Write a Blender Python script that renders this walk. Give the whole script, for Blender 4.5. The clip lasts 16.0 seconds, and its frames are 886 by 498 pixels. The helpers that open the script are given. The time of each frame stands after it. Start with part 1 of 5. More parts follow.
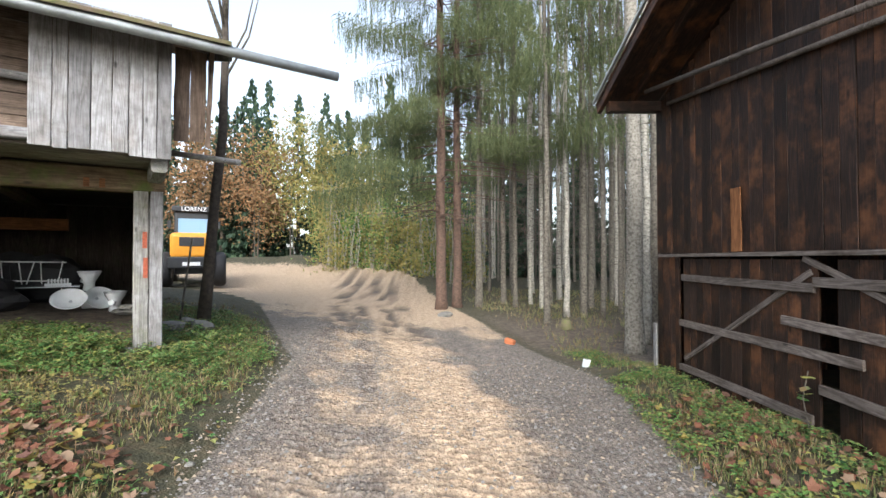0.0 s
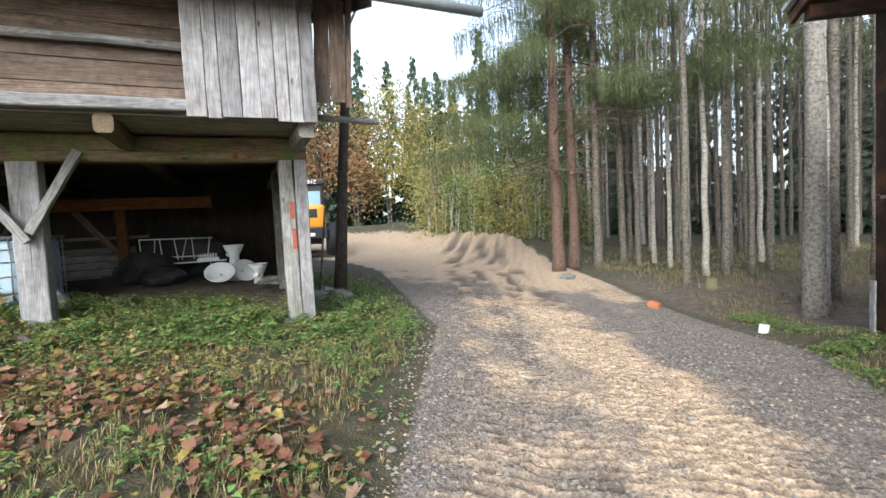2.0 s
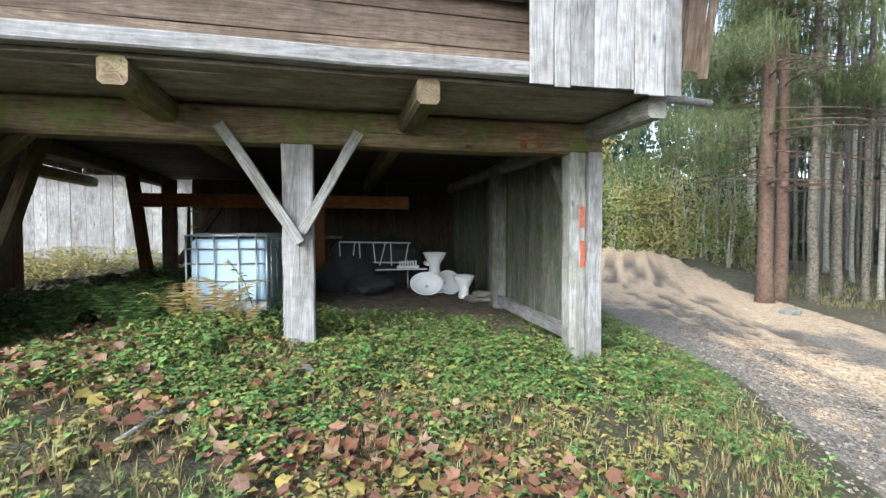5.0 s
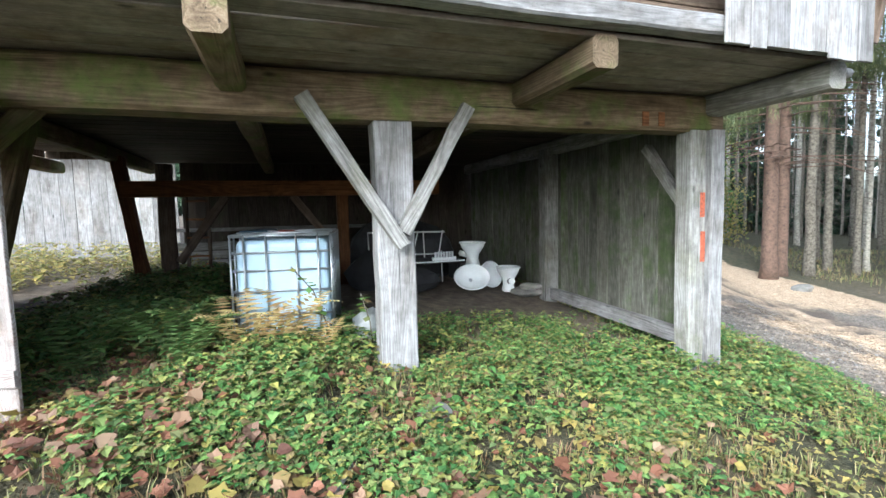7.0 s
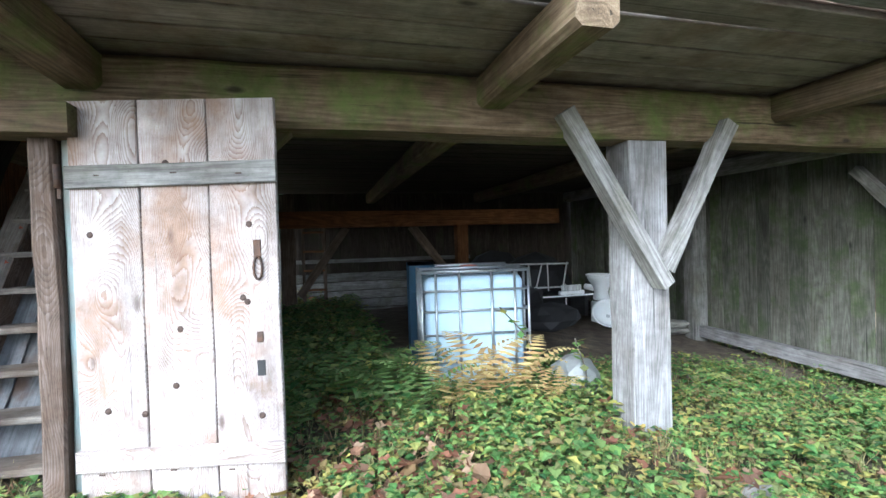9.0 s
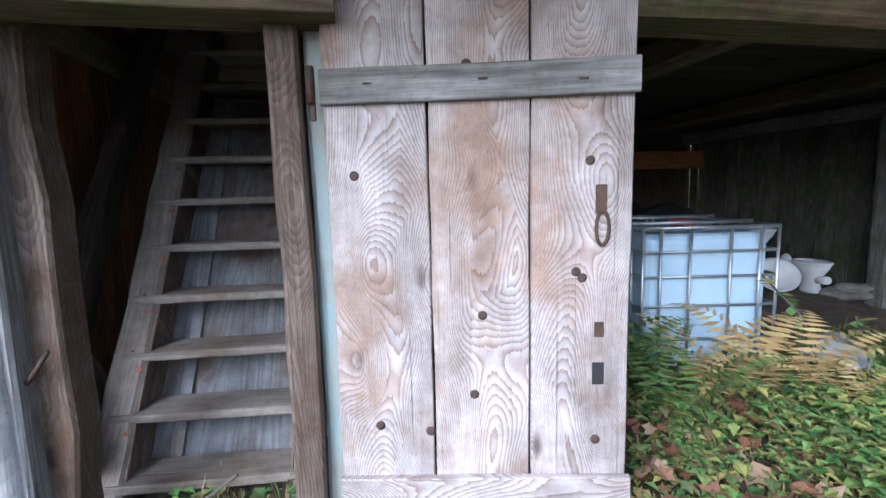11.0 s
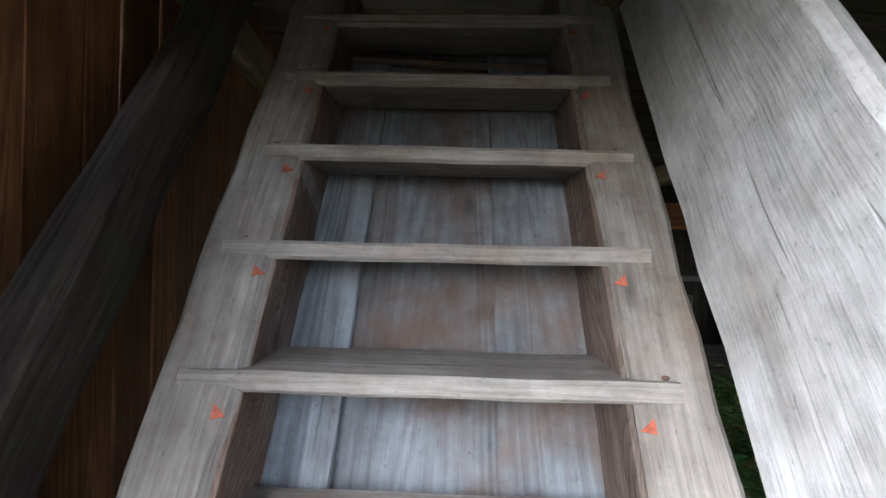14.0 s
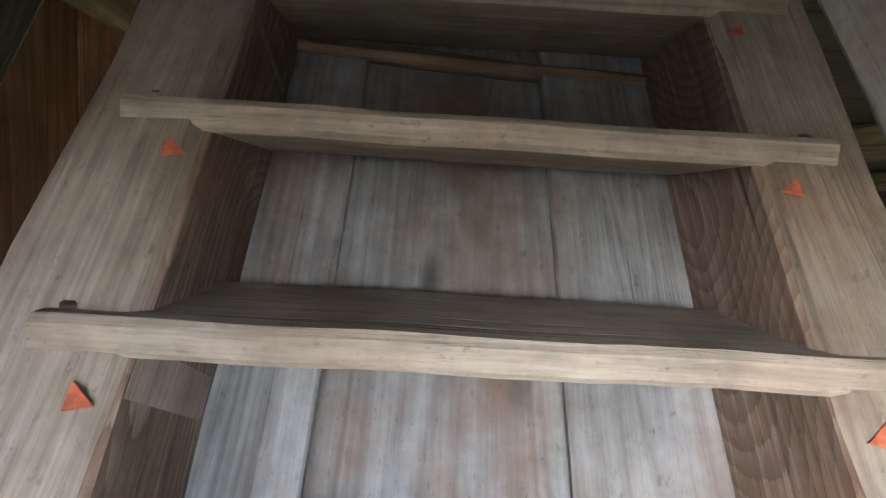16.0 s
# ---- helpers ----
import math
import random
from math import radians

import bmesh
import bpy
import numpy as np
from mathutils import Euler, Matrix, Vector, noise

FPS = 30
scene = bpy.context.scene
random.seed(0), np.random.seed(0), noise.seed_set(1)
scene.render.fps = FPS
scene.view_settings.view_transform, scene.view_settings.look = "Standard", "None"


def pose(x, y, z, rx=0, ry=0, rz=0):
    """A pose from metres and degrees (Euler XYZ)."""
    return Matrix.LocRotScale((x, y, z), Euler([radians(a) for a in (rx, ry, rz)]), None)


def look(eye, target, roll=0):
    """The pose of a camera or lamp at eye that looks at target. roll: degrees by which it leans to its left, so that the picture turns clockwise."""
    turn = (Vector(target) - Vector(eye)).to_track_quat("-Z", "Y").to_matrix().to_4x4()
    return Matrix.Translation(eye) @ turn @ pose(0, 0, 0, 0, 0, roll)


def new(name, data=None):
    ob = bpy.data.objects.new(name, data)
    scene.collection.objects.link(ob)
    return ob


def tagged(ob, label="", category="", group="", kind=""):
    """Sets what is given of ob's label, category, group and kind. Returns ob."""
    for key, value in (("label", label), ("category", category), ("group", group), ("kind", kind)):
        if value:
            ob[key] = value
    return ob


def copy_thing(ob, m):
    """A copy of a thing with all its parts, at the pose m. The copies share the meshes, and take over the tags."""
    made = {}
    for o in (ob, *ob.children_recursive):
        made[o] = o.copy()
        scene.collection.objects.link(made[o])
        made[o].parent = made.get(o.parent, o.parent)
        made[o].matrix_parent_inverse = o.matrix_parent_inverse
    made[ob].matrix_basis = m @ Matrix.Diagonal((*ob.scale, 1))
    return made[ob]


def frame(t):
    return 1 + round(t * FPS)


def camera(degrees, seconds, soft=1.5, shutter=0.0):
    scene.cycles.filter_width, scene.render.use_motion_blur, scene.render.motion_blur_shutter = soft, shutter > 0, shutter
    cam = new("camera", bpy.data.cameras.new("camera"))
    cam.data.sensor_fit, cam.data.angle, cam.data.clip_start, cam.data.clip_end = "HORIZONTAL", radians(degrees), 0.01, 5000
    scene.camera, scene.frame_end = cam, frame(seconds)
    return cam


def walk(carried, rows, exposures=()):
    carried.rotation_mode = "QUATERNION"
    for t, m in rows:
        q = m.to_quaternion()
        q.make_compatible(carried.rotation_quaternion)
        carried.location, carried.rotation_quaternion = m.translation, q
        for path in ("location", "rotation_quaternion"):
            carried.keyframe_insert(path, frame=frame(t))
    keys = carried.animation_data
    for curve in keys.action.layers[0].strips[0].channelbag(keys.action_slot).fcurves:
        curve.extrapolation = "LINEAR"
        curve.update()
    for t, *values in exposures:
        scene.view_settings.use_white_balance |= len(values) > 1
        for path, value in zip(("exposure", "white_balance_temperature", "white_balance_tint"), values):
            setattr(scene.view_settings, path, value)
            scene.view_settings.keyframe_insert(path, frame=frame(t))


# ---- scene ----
cam = camera(87.3, 16.0)
PATH = [
    (0, (-0.101, -0.029, 1.910), (-0.069, 1.971, 1.947), -0.14),
    (0.5, (-0.205, 0.191, 1.884), (-0.380, 2.183, 1.875), -0.15),
    (1, (-0.421, 0.311, 1.885), (-0.684, 2.292, 1.827), -0.81),
    (1.5, (-0.770, 0.409, 1.901), (-1.048, 2.387, 1.807), -2.50),
    (2, (-1.136, 0.611, 1.888), (-1.473, 2.579, 1.776), -2.98),
    (2.5, (-1.591, 0.714, 1.893), (-2.069, 2.652, 1.782), -2.91),
    (3, (-2.141, 0.752, 1.942), (-2.754, 2.655, 1.878), -2.46),
    (3.5, (-2.642, 1.036, 1.957), (-3.390, 2.891, 1.946), -2.70),
    (3.7, (-2.823, 1.116, 1.945), (-3.605, 2.957, 1.948), -2.49),
    (5.8, (-4.796, 1.784, 2.058), (-5.417, 3.681, 1.929), 0.55),
    (6, (-4.959, 1.862, 2.074), (-5.567, 3.762, 1.931), 0.14),
    (6.5, (-5.311, 1.885, 2.104), (-5.895, 3.792, 1.942), -0.57),
    (7, (-5.695, 1.838, 2.170), (-6.203, 3.766, 2.012), -1.40),
    (7.5, (-6.144, 1.892, 2.176), (-6.669, 3.818, 2.059), -1.79),
    (8, (-6.570, 1.888, 2.195), (-7.204, 3.784, 2.146), -1.55),
    (8.2, (-6.758, 1.865, 2.202), (-7.428, 3.749, 2.171), -1.63),
    (10.3, (-8.157, 2.001, 2.313), (-8.649, 3.939, 2.249), -2.11),
    (10.5, (-8.324, 2.038, 2.286), (-8.870, 3.959, 2.167), -1.68),
    (11, (-8.774, 2.181, 2.281), (-9.532, 4.014, 2.027), -1.39),
    (11.5, (-9.129, 2.229, 2.296), (-10.098, 3.957, 2.022), -0.70),
    (12, (-9.400, 2.308, 2.379), (-10.434, 4.005, 2.157), -0.88),
    (12.5, (-9.627, 2.576, 2.322), (-10.697, 4.259, 2.174), -0.86),
    (13, (-9.829, 2.837, 2.306), (-10.918, 4.512, 2.203), 0.10),
    (13.5, (-10.134, 3.153, 2.265), (-11.204, 4.842, 2.307), 0.50),
    (14, (-10.286, 3.298, 2.258), (-11.266, 5.041, 2.255), 1.50),
    (14.5, (-10.387, 3.479, 2.245), (-11.315, 5.250, 2.200), 2.60),
    (15, (-10.510, 3.744, 2.368), (-11.419, 5.523, 2.285), 3.40),
    (15.5, (-10.628, 3.808, 2.506), (-11.516, 5.599, 2.440), 3.20),
    (16, (-10.693, 3.857, 2.630), (-11.576, 5.651, 2.430), 3.60),
]
walk(cam, [(t, look(eye, target, roll)) for t, eye, target, roll in PATH],
     [(0.0, 1.1, 6150, 8), (3.5, 1.2, 5900, 5), (6.0, 1.6, 5700, 3), (8.2, 1.7, 5500, 4), (10.5, 1.45, 5200, 8), (11.5, 0.6, 5250, 13), (12.5, 0.9, 5350, 13), (13.5, 2.35, 5600, 11), (14.5, 2.7, 5350, 7), (15.2, 3.2, 5600, 8), (16.0, 4.4, 6100, 12)])

# ---- light: an overcast autumn day ----
world = bpy.data.worlds.new("overcast_sky")
scene.world = world
world.use_nodes = True
_nt = world.node_tree
_sky = _nt.nodes.new("ShaderNodeTexSky")
_sky.sky_type = "NISHITA"
_sky.sun_disc = False
_sky.sun_elevation = radians(33)
_sky.sun_rotation = radians(187)
_sky.dust_density = 3.0
_sky.air_density = 1.0
_sky.ozone_density = 1.5
_nt.nodes["Background"].inputs[1].default_value = 0.15
_grey = _nt.nodes.new("ShaderNodeHueSaturation")
_grey.inputs["Saturation"].default_value, _grey.inputs["Value"].default_value = 0.55, 1.5
_nt.links.new(_sky.outputs[0], _grey.inputs["Color"])
_nt.links.new(_grey.outputs[0], _nt.nodes["Background"].inputs[0])
_sl = bpy.data.lights.new("sun", "SUN")
_sl.energy, _sl.angle, _sl.color = 1.2, radians(22), (1.0, 0.975, 0.945)
sun = new("sun", _sl)
sun.matrix_world = look((-1.3, -10, 6.5), (0, 0, 0))

# ---- materials ----
def nodes_of(name):
    m = bpy.data.materials.new(name)
    m.use_nodes = True
    return m, m.node_tree, m.node_tree.nodes["Principled BSDF"]


def ramp(nt, fac, stops):
    r = nt.nodes.new("ShaderNodeValToRGB")
    while len(r.color_ramp.elements) < len(stops):
        r.color_ramp.elements.new(0.5)
    for e, (p, c) in zip(r.color_ramp.elements, stops):
        e.position, e.color = p, (*c, 1)
    nt.links.new(fac, r.inputs[0])
    return r.outputs[0]


def mixc(nt, fac, a, b, mode="MIX"):
    n = nt.nodes.new("ShaderNodeMix")
    n.data_type, n.blend_type = "RGBA", mode
    for sock, v in ((n.inputs[0], fac), (n.inputs[6], a), (n.inputs[7], b)):
        if isinstance(v, (int, float)):
            sock.default_value = v
        elif isinstance(v, tuple):
            sock.default_value = (*v, 1)
        else:
            nt.links.new(v, sock)
    return n.outputs[2]


def math_node(nt, op, a, b=0.0):
    n = nt.nodes.new("ShaderNodeMath")
    n.operation = op
    for sock, v in ((n.inputs[0], a), (n.inputs[1], b)):
        if isinstance(v, (int, float)):
            sock.default_value = v
        else:
            nt.links.new(v, sock)
    return n.outputs[0]


def tex(nt, kind, vec, scale, detail=4.0, rough=0.6, distort=0.0):
    n = nt.nodes.new("ShaderNodeTex" + kind)
    n.inputs["Scale"].default_value = scale
    if kind == "Noise":
        n.inputs["Detail"].default_value, n.inputs["Roughness"].default_value, n.inputs["Distortion"].default_value = detail, rough, distort
    nt.links.new(vec, n.inputs["Vector"])
    return n.outputs[0]


def coords(nt, stretch=(1, 1, 1), spread=True, which="Object"):
    """Object coordinates, stretched, shifted by the object's own random number."""
    tc = nt.nodes.new("ShaderNodeTexCoord")
    mp = nt.nodes.new("ShaderNodeMapping")
    mp.inputs["Scale"].default_value = stretch
    nt.links.new(tc.outputs[which], mp.inputs["Vector"])
    rnd = None
    if spread:
        oi = nt.nodes.new("ShaderNodeObjectInfo")
        rnd = oi.outputs["Random"]
        cb = nt.nodes.new("ShaderNodeCombineXYZ")
        for i, k in enumerate((37.0, 91.0, 53.0)):
            nt.links.new(math_node(nt, "MULTIPLY", rnd, k), cb.inputs[i])
        nt.links.new(cb.outputs[0], mp.inputs["Location"])
    return mp.outputs[0], rnd


def bump(nt, bsdf, height, strength, dist=0.01):
    b = nt.nodes.new("ShaderNodeBump")
    b.inputs["Strength"].default_value, b.inputs["Distance"].default_value = strength, dist
    nt.links.new(height, b.inputs["Height"])
    nt.links.new(b.outputs[0], bsdf.inputs["Normal"])


def wood(name, dark, mid, light, rough=0.8, stain=None, stain_amount=0.5, rings=1.0, streak=0.25, vary=0.5, checks=0.75, cathedral=0.0):
    """Weathered timber, the grain along the piece's own x."""
    m, nt, bs = nodes_of(name)
    v, rnd = coords(nt, (0.35, 5.0, 5.0))
    v2, _ = coords(nt, (1.0, 1.0, 1.0))
    warp = tex(nt, "Noise", v, 2.0, 2.0, 0.5)
    w = nt.nodes.new("ShaderNodeTexNoise")
    w.inputs["Scale"].default_value, w.inputs["Detail"].default_value, w.inputs["Distortion"].default_value = 1.3, 1.5, 0.4
    nt.links.new(v, w.inputs["Vector"])
    ring = math_node(nt, "PINGPONG", math_node(nt, "MULTIPLY", w.outputs[0], 30.0 * rings), 1.0)
    vf, _ = coords(nt, (2.0, 60.0, 60.0))
    fine = tex(nt, "Noise", vf, 2.0, 3.0, 0.7)
    vk, _ = coords(nt, (2.2, 5.5, 5.5))
    vo = nt.nodes.new("ShaderNodeTexVoronoi")
    vo.inputs["Scale"].default_value = 0.75
    nt.links.new(vk, vo.inputs["Vector"])
    if cathedral:
        # flat-sawn figure: growth rings cut lengthwise, bending round the knots
        sep = nt.nodes.new("ShaderNodeSeparateXYZ")
        tc = nt.nodes.new("ShaderNodeTexCoord")
        nt.links.new(tc.outputs["Object"], sep.inputs[0])
        vd, _ = coords(nt, (0.9, 1.6, 1.6))
        depth = math_node(nt, "MULTIPLY", tex(nt, "Noise", vd, 1.6, 1.0, 0.4), 0.34)
        off = math_node(nt, "ADD", sep.outputs[1], math_node(nt, "MULTIPLY", math_node(nt, "SUBTRACT", rnd, 0.5), 0.10))
        rad = math_node(nt, "SQRT", math_node(nt, "ADD", math_node(nt, "MULTIPLY", off, off), math_node(nt, "MULTIPLY", depth, depth)))
        eddy = math_node(nt, "MULTIPLY", ramp(nt, vo.outputs["Distance"], [(0.0, (1, 1, 1)), (0.38, (0, 0, 0))]), 0.05)
        rad = math_node(nt, "ADD", math_node(nt, "ADD", rad, eddy), math_node(nt, "MULTIPLY", fine, 0.004))
        ring = math_node(nt, "POWER", math_node(nt, "FRACT", math_node(nt, "MULTIPLY", rad, cathedral)), 1.6)
        ring = math_node(nt, "SUBTRACT", 1.0, ring)
    f = math_node(nt, "ADD", math_node(nt, "MULTIPLY", ring, streak), math_node(nt, "MULTIPLY", fine, 1.0 - streak))
    col = ramp(nt, f, [(0.16, dark), (0.5, mid), (0.84, light)])
    vw, _ = coords(nt, (0.9, 3.2, 3.2))
    weather = ramp(nt, tex(nt, "Noise", vw, 1.7, 6.0, 0.62), [(0.30, (0.60, 0.57, 0.54)), (0.50, (0.95, 0.95, 0.95)), (0.70, (1.16, 1.16, 1.18))])
    col = mixc(nt, 1.0, col, weather, "MULTIPLY")
    patch = tex(nt, "Noise", v2, 2.3, 5.0, 0.65)
    if stain:
        fac = ramp(nt, patch, [(0.48, (0, 0, 0)), (0.66, (stain_amount,) * 3)])
        col = mixc(nt, fac, col, stain)
    val = math_node(nt, "ADD", math_node(nt, "MULTIPLY", rnd, vary), 0.97 - vary / 2)
    hs = nt.nodes.new("ShaderNodeHueSaturation")
    nt.links.new(val, hs.inputs["Value"])
    nt.links.new(col, hs.inputs["Color"])
    # knots
    knot = ramp(nt, vo.outputs["Distance"], [(0.04, (1, 1, 1)), (0.1, (0, 0, 0))])
    col = mixc(nt, math_node(nt, "MULTIPLY", knot, 0.8), hs.outputs[0], tuple(c * 0.35 for c in dark))
    vc, _ = coords(nt, (0.8, 38.0, 38.0))
    crack = ramp(nt, tex(nt, "Noise", vc, 1.0, 2.0, 0.5), [(0.27, (1, 1, 1)), (0.33, (0, 0, 0))])
    col = mixc(nt, math_node(nt, "MULTIPLY", crack, checks), col, tuple(c * 0.3 for c in dark))
    smudge = ramp(nt, tex(nt, "Noise", v2, 9.0, 5.0, 0.7), [(0.35, (0.72, 0.71, 0.70)), (0.6, (1, 1, 1))])
    col = mixc(nt, 1.0, col, smudge, "MULTIPLY")
    vs, _ = coords(nt, (0.6, 1.0, 1.0))
    specks = ramp(nt, tex(nt, "Noise", vs, 75.0, 3.0, 0.75), [(0.26, (0.62, 0.60, 0.58)), (0.40, (1, 1, 1)), (0.68, (1, 1, 1)), (0.78, (1.12, 1.12, 1.12))])
    col = mixc(nt, 1.0, col, specks, "MULTIPLY")
    nt.links.new(col, bs.inputs["Base Color"])
    bs.inputs["Roughness"].default_value = rough
    bs.inputs["Specular IOR Level"].default_value = 0.25
    bump(nt, bs, math_node(nt, "SUBTRACT", f, math_node(nt, "MULTIPLY", crack, 1.0)), 0.6, 0.006)
    return m


def plain(name, col, rough=0.5, metal=0.0, vary=0.25, scale=6.0, bumpy=0.1, col2=None):
    m, nt, bs = nodes_of(name)
    v, rnd = coords(nt)
    n1 = tex(nt, "Noise", v, scale, 5.0, 0.65)
    other = col2 or tuple(c * (1 - vary) for c in col)
    c = ramp(nt, n1, [(0.3, other), (0.62, col)])
    nt.links.new(c, bs.inputs["Base Color"])
    bs.inputs["Roughness"].default_value, bs.inputs["Metallic"].default_value = rough, metal
    if bumpy:
        bump(nt, bs, tex(nt, "Noise", v, scale * 9, 4.0, 0.6), bumpy, 0.01)
    return m


def leafy(name, cols, rough=0.6, through_light=0.25):
    """Leaves whose colour changes from piece to piece."""
    m, nt, bs = nodes_of(name)
    g = nt.nodes.new("ShaderNodeNewGeometry")
    k = len(cols)
    c = ramp(nt, g.outputs["Random Per Island"], [((i + 0.5) / k, q) for i, q in enumerate(cols)])
    nt.links.new(c, bs.inputs["Base Color"])
    bs.inputs["Roughness"].default_value = rough
    bs.inputs["Specular IOR Level"].default_value = 0.2
    tr = nt.nodes.new("ShaderNodeBsdfTranslucent")
    nt.links.new(c, tr.inputs["Color"])
    mx = nt.nodes.new("ShaderNodeMixShader")
    mx.inputs[0].default_value = through_light
    nt.links.new(bs.outputs[0], mx.inputs[1])
    nt.links.new(tr.outputs[0], mx.inputs[2])
    nt.links.new(mx.outputs[0], nt.nodes["Material Output"].inputs[0])
    return m


GREY = wood("weathered_grey_wood", (0.10, 0.097, 0.092), (0.25, 0.245, 0.235), (0.43, 0.425, 0.415), stain=(0.15, 0.15, 0.09), stain_amount=0.5)
RAILPALE = wood("bleached_rail_wood", (0.46, 0.455, 0.44), (0.68, 0.675, 0.66), (0.80, 0.795, 0.78), stain=(0.50, 0.44, 0.38), stain_amount=0.4, checks=0.25, streak=0.08)
PALE = wood("bleached_wood", (0.13, 0.127, 0.125), (0.275, 0.27, 0.272), (0.41, 0.41, 0.416), stain=(0.27, 0.24, 0.22), stain_amount=0.45)
MOSSY = wood("mossy_beam_wood", (0.055, 0.042, 0.026), (0.17, 0.122, 0.075), (0.27, 0.215, 0.145), stain=(0.105, 0.14, 0.035), stain_amount=0.9)
ALGAE = wood("algae_green_grey_board", (0.045, 0.045, 0.037), (0.12, 0.12, 0.10), (0.21, 0.208, 0.18), stain=(0.065, 0.095, 0.033), stain_amount=0.9)
DIM = wood("sheltered_brown_wood", (0.06, 0.045, 0.035), (0.17, 0.125, 0.095), (0.28, 0.21, 0.16), stain=(0.08, 0.055, 0.04))
RED = wood("reddish_pine", (0.08, 0.033, 0.013), (0.20, 0.085, 0.033), (0.32, 0.15, 0.065))
STAIRWARM = wood("warm_grey_stair_wood", (0.13, 0.112, 0.095), (0.25, 0.222, 0.195), (0.36, 0.33, 0.295), stain=(0.15, 0.10, 0.065), stain_amount=0.65, streak=0.12, vary=0.25, checks=0.5)
DARKBARK = plain("dark_knobby_bark", (0.07, 0.055, 0.042), 0.95, 0, 0.5, 12.0, 0.9, (0.025, 0.02, 0.016))
DOOR = wood("washed_pine_door", (0.20, 0.135, 0.105), (0.40, 0.345, 0.325), (0.53, 0.50, 0.50), stain=(0.25, 0.14, 0.08), stain_amount=0.65, streak=0.5, vary=0.12, checks=0.3, cathedral=210.0)
LOGPALE = wood("barkless_pale_log", (0.24, 0.235, 0.235), (0.43, 0.425, 0.43), (0.57, 0.57, 0.58), stain=(0.27, 0.24, 0.20), stain_amount=0.5, streak=0.15, checks=0.6, cathedral=130.0)
SPLIT = wood("rough_split_brown_wood", (0.05, 0.035, 0.028), (0.16, 0.115, 0.09), (0.33, 0.28, 0.25), stain=(0.10, 0.055, 0.03), stain_amount=0.7, streak=0.18, cathedral=150.0)
# DIM darkened further: the shade inside the shed is put into the colour.
SHADEWOOD = wood("shade_darkened_wood", (0.018, 0.014, 0.012), (0.055, 0.042, 0.034), (0.11, 0.088, 0.072), stain=(0.04, 0.05, 0.022), stain_amount=0.6)
STAIR = wood("dusty_blue_grey_board", (0.11, 0.112, 0.118), (0.18, 0.188, 0.198), (0.25, 0.262, 0.278), stain=(0.13, 0.085, 0.06), stain_amount=0.9, streak=0.3, vary=0.45, checks=0.35)
BARN = wood("dark_tarred_wood", (0.006, 0.0045, 0.004), (0.021, 0.012, 0.0085), (0.062, 0.030, 0.019), rough=0.6, stain=(0.15, 0.062, 0.026), stain_amount=0.6, vary=1.1)
BARNRAIL = wood("grey_rail_wood", (0.05, 0.04, 0.035), (0.14, 0.115, 0.10), (0.27, 0.235, 0.21))
BARK = plain("spruce_bark", (0.17, 0.15, 0.12), 0.95, 0, 0.6, 14.0, 0.9, (0.03, 0.025, 0.02))
BARKGREY = plain("grey_lichen_bark", (0.27, 0.25, 0.21), 0.95, 0, 0.5, 16.0, 0.9, (0.07, 0.058, 0.045))
BARKRED = plain("reddish_bark", (0.135, 0.083, 0.06), 0.95, 0, 0.5, 11.0, 0.9, (0.05, 0.033, 0.025))
BARKPALE = plain("pale_lichen_bark", (0.40, 0.375, 0.32), 0.95, 0, 0.5, 15.0, 0.9, (0.12, 0.105, 0.085))
NEEDLES = leafy("spruce_needles", [(0.09, 0.12, 0.055), (0.14, 0.165, 0.07), (0.20, 0.21, 0.10), (0.12, 0.15, 0.08)], 0.7, 0.4)
DARKNEEDLES = leafy("dark_conifer_needles", [(0.035, 0.065, 0.045), (0.05, 0.09, 0.055), (0.075, 0.115, 0.065)])
AUTUMN = leafy("autumn_leaves", [(0.34, 0.28, 0.10), (0.27, 0.26, 0.10), (0.16, 0.20, 0.07), (0.36, 0.28, 0.09)])
RUST = leafy("rust_leaves", [(0.27, 0.15, 0.07), (0.30, 0.19, 0.10), (0.20, 0.13, 0.07)])
HERB = leafy("herb_leaves", [(0.05, 0.12, 0.035), (0.09, 0.19, 0.055), (0.15, 0.25, 0.065), (0.28, 0.30, 0.10), (0.06, 0.15, 0.045), (0.22, 0.15, 0.075), (0.14, 0.20, 0.08), (0.38, 0.36, 0.10), (0.03, 0.075, 0.03), (0.20, 0.33, 0.10)])
GRASS = leafy("grass_blades", [(0.14, 0.18, 0.06), (0.23, 0.22, 0.09), (0.38, 0.32, 0.18), (0.09, 0.13, 0.045), (0.26, 0.17, 0.09), (0.20, 0.12, 0.07)])
LITTER = leafy("fallen_leaves", [(0.17, 0.075, 0.045), (0.26, 0.12, 0.075), (0.12, 0.06, 0.045), (0.33, 0.23, 0.15), (0.22, 0.10, 0.06), (0.15, 0.085, 0.06), (0.30, 0.24, 0.07)])
FERN = leafy("fern_fronds", [(0.10, 0.17, 0.05), (0.16, 0.22, 0.08), (0.08, 0.14, 0.04)])
FERNDRY = leafy("dry_fern_fronds", [(0.48, 0.36, 0.16), (0.52, 0.44, 0.20), (0.40, 0.26, 0.12)])
CERAMIC = plain("white_ceramic", (0.72, 0.74, 0.76), 0.15, 0, 0.12, 5.0, 0.0)
STEEL = plain("galvanised_steel", (0.48, 0.51, 0.54), 0.4, 0.8, 0.3, 9.0, 0.05)
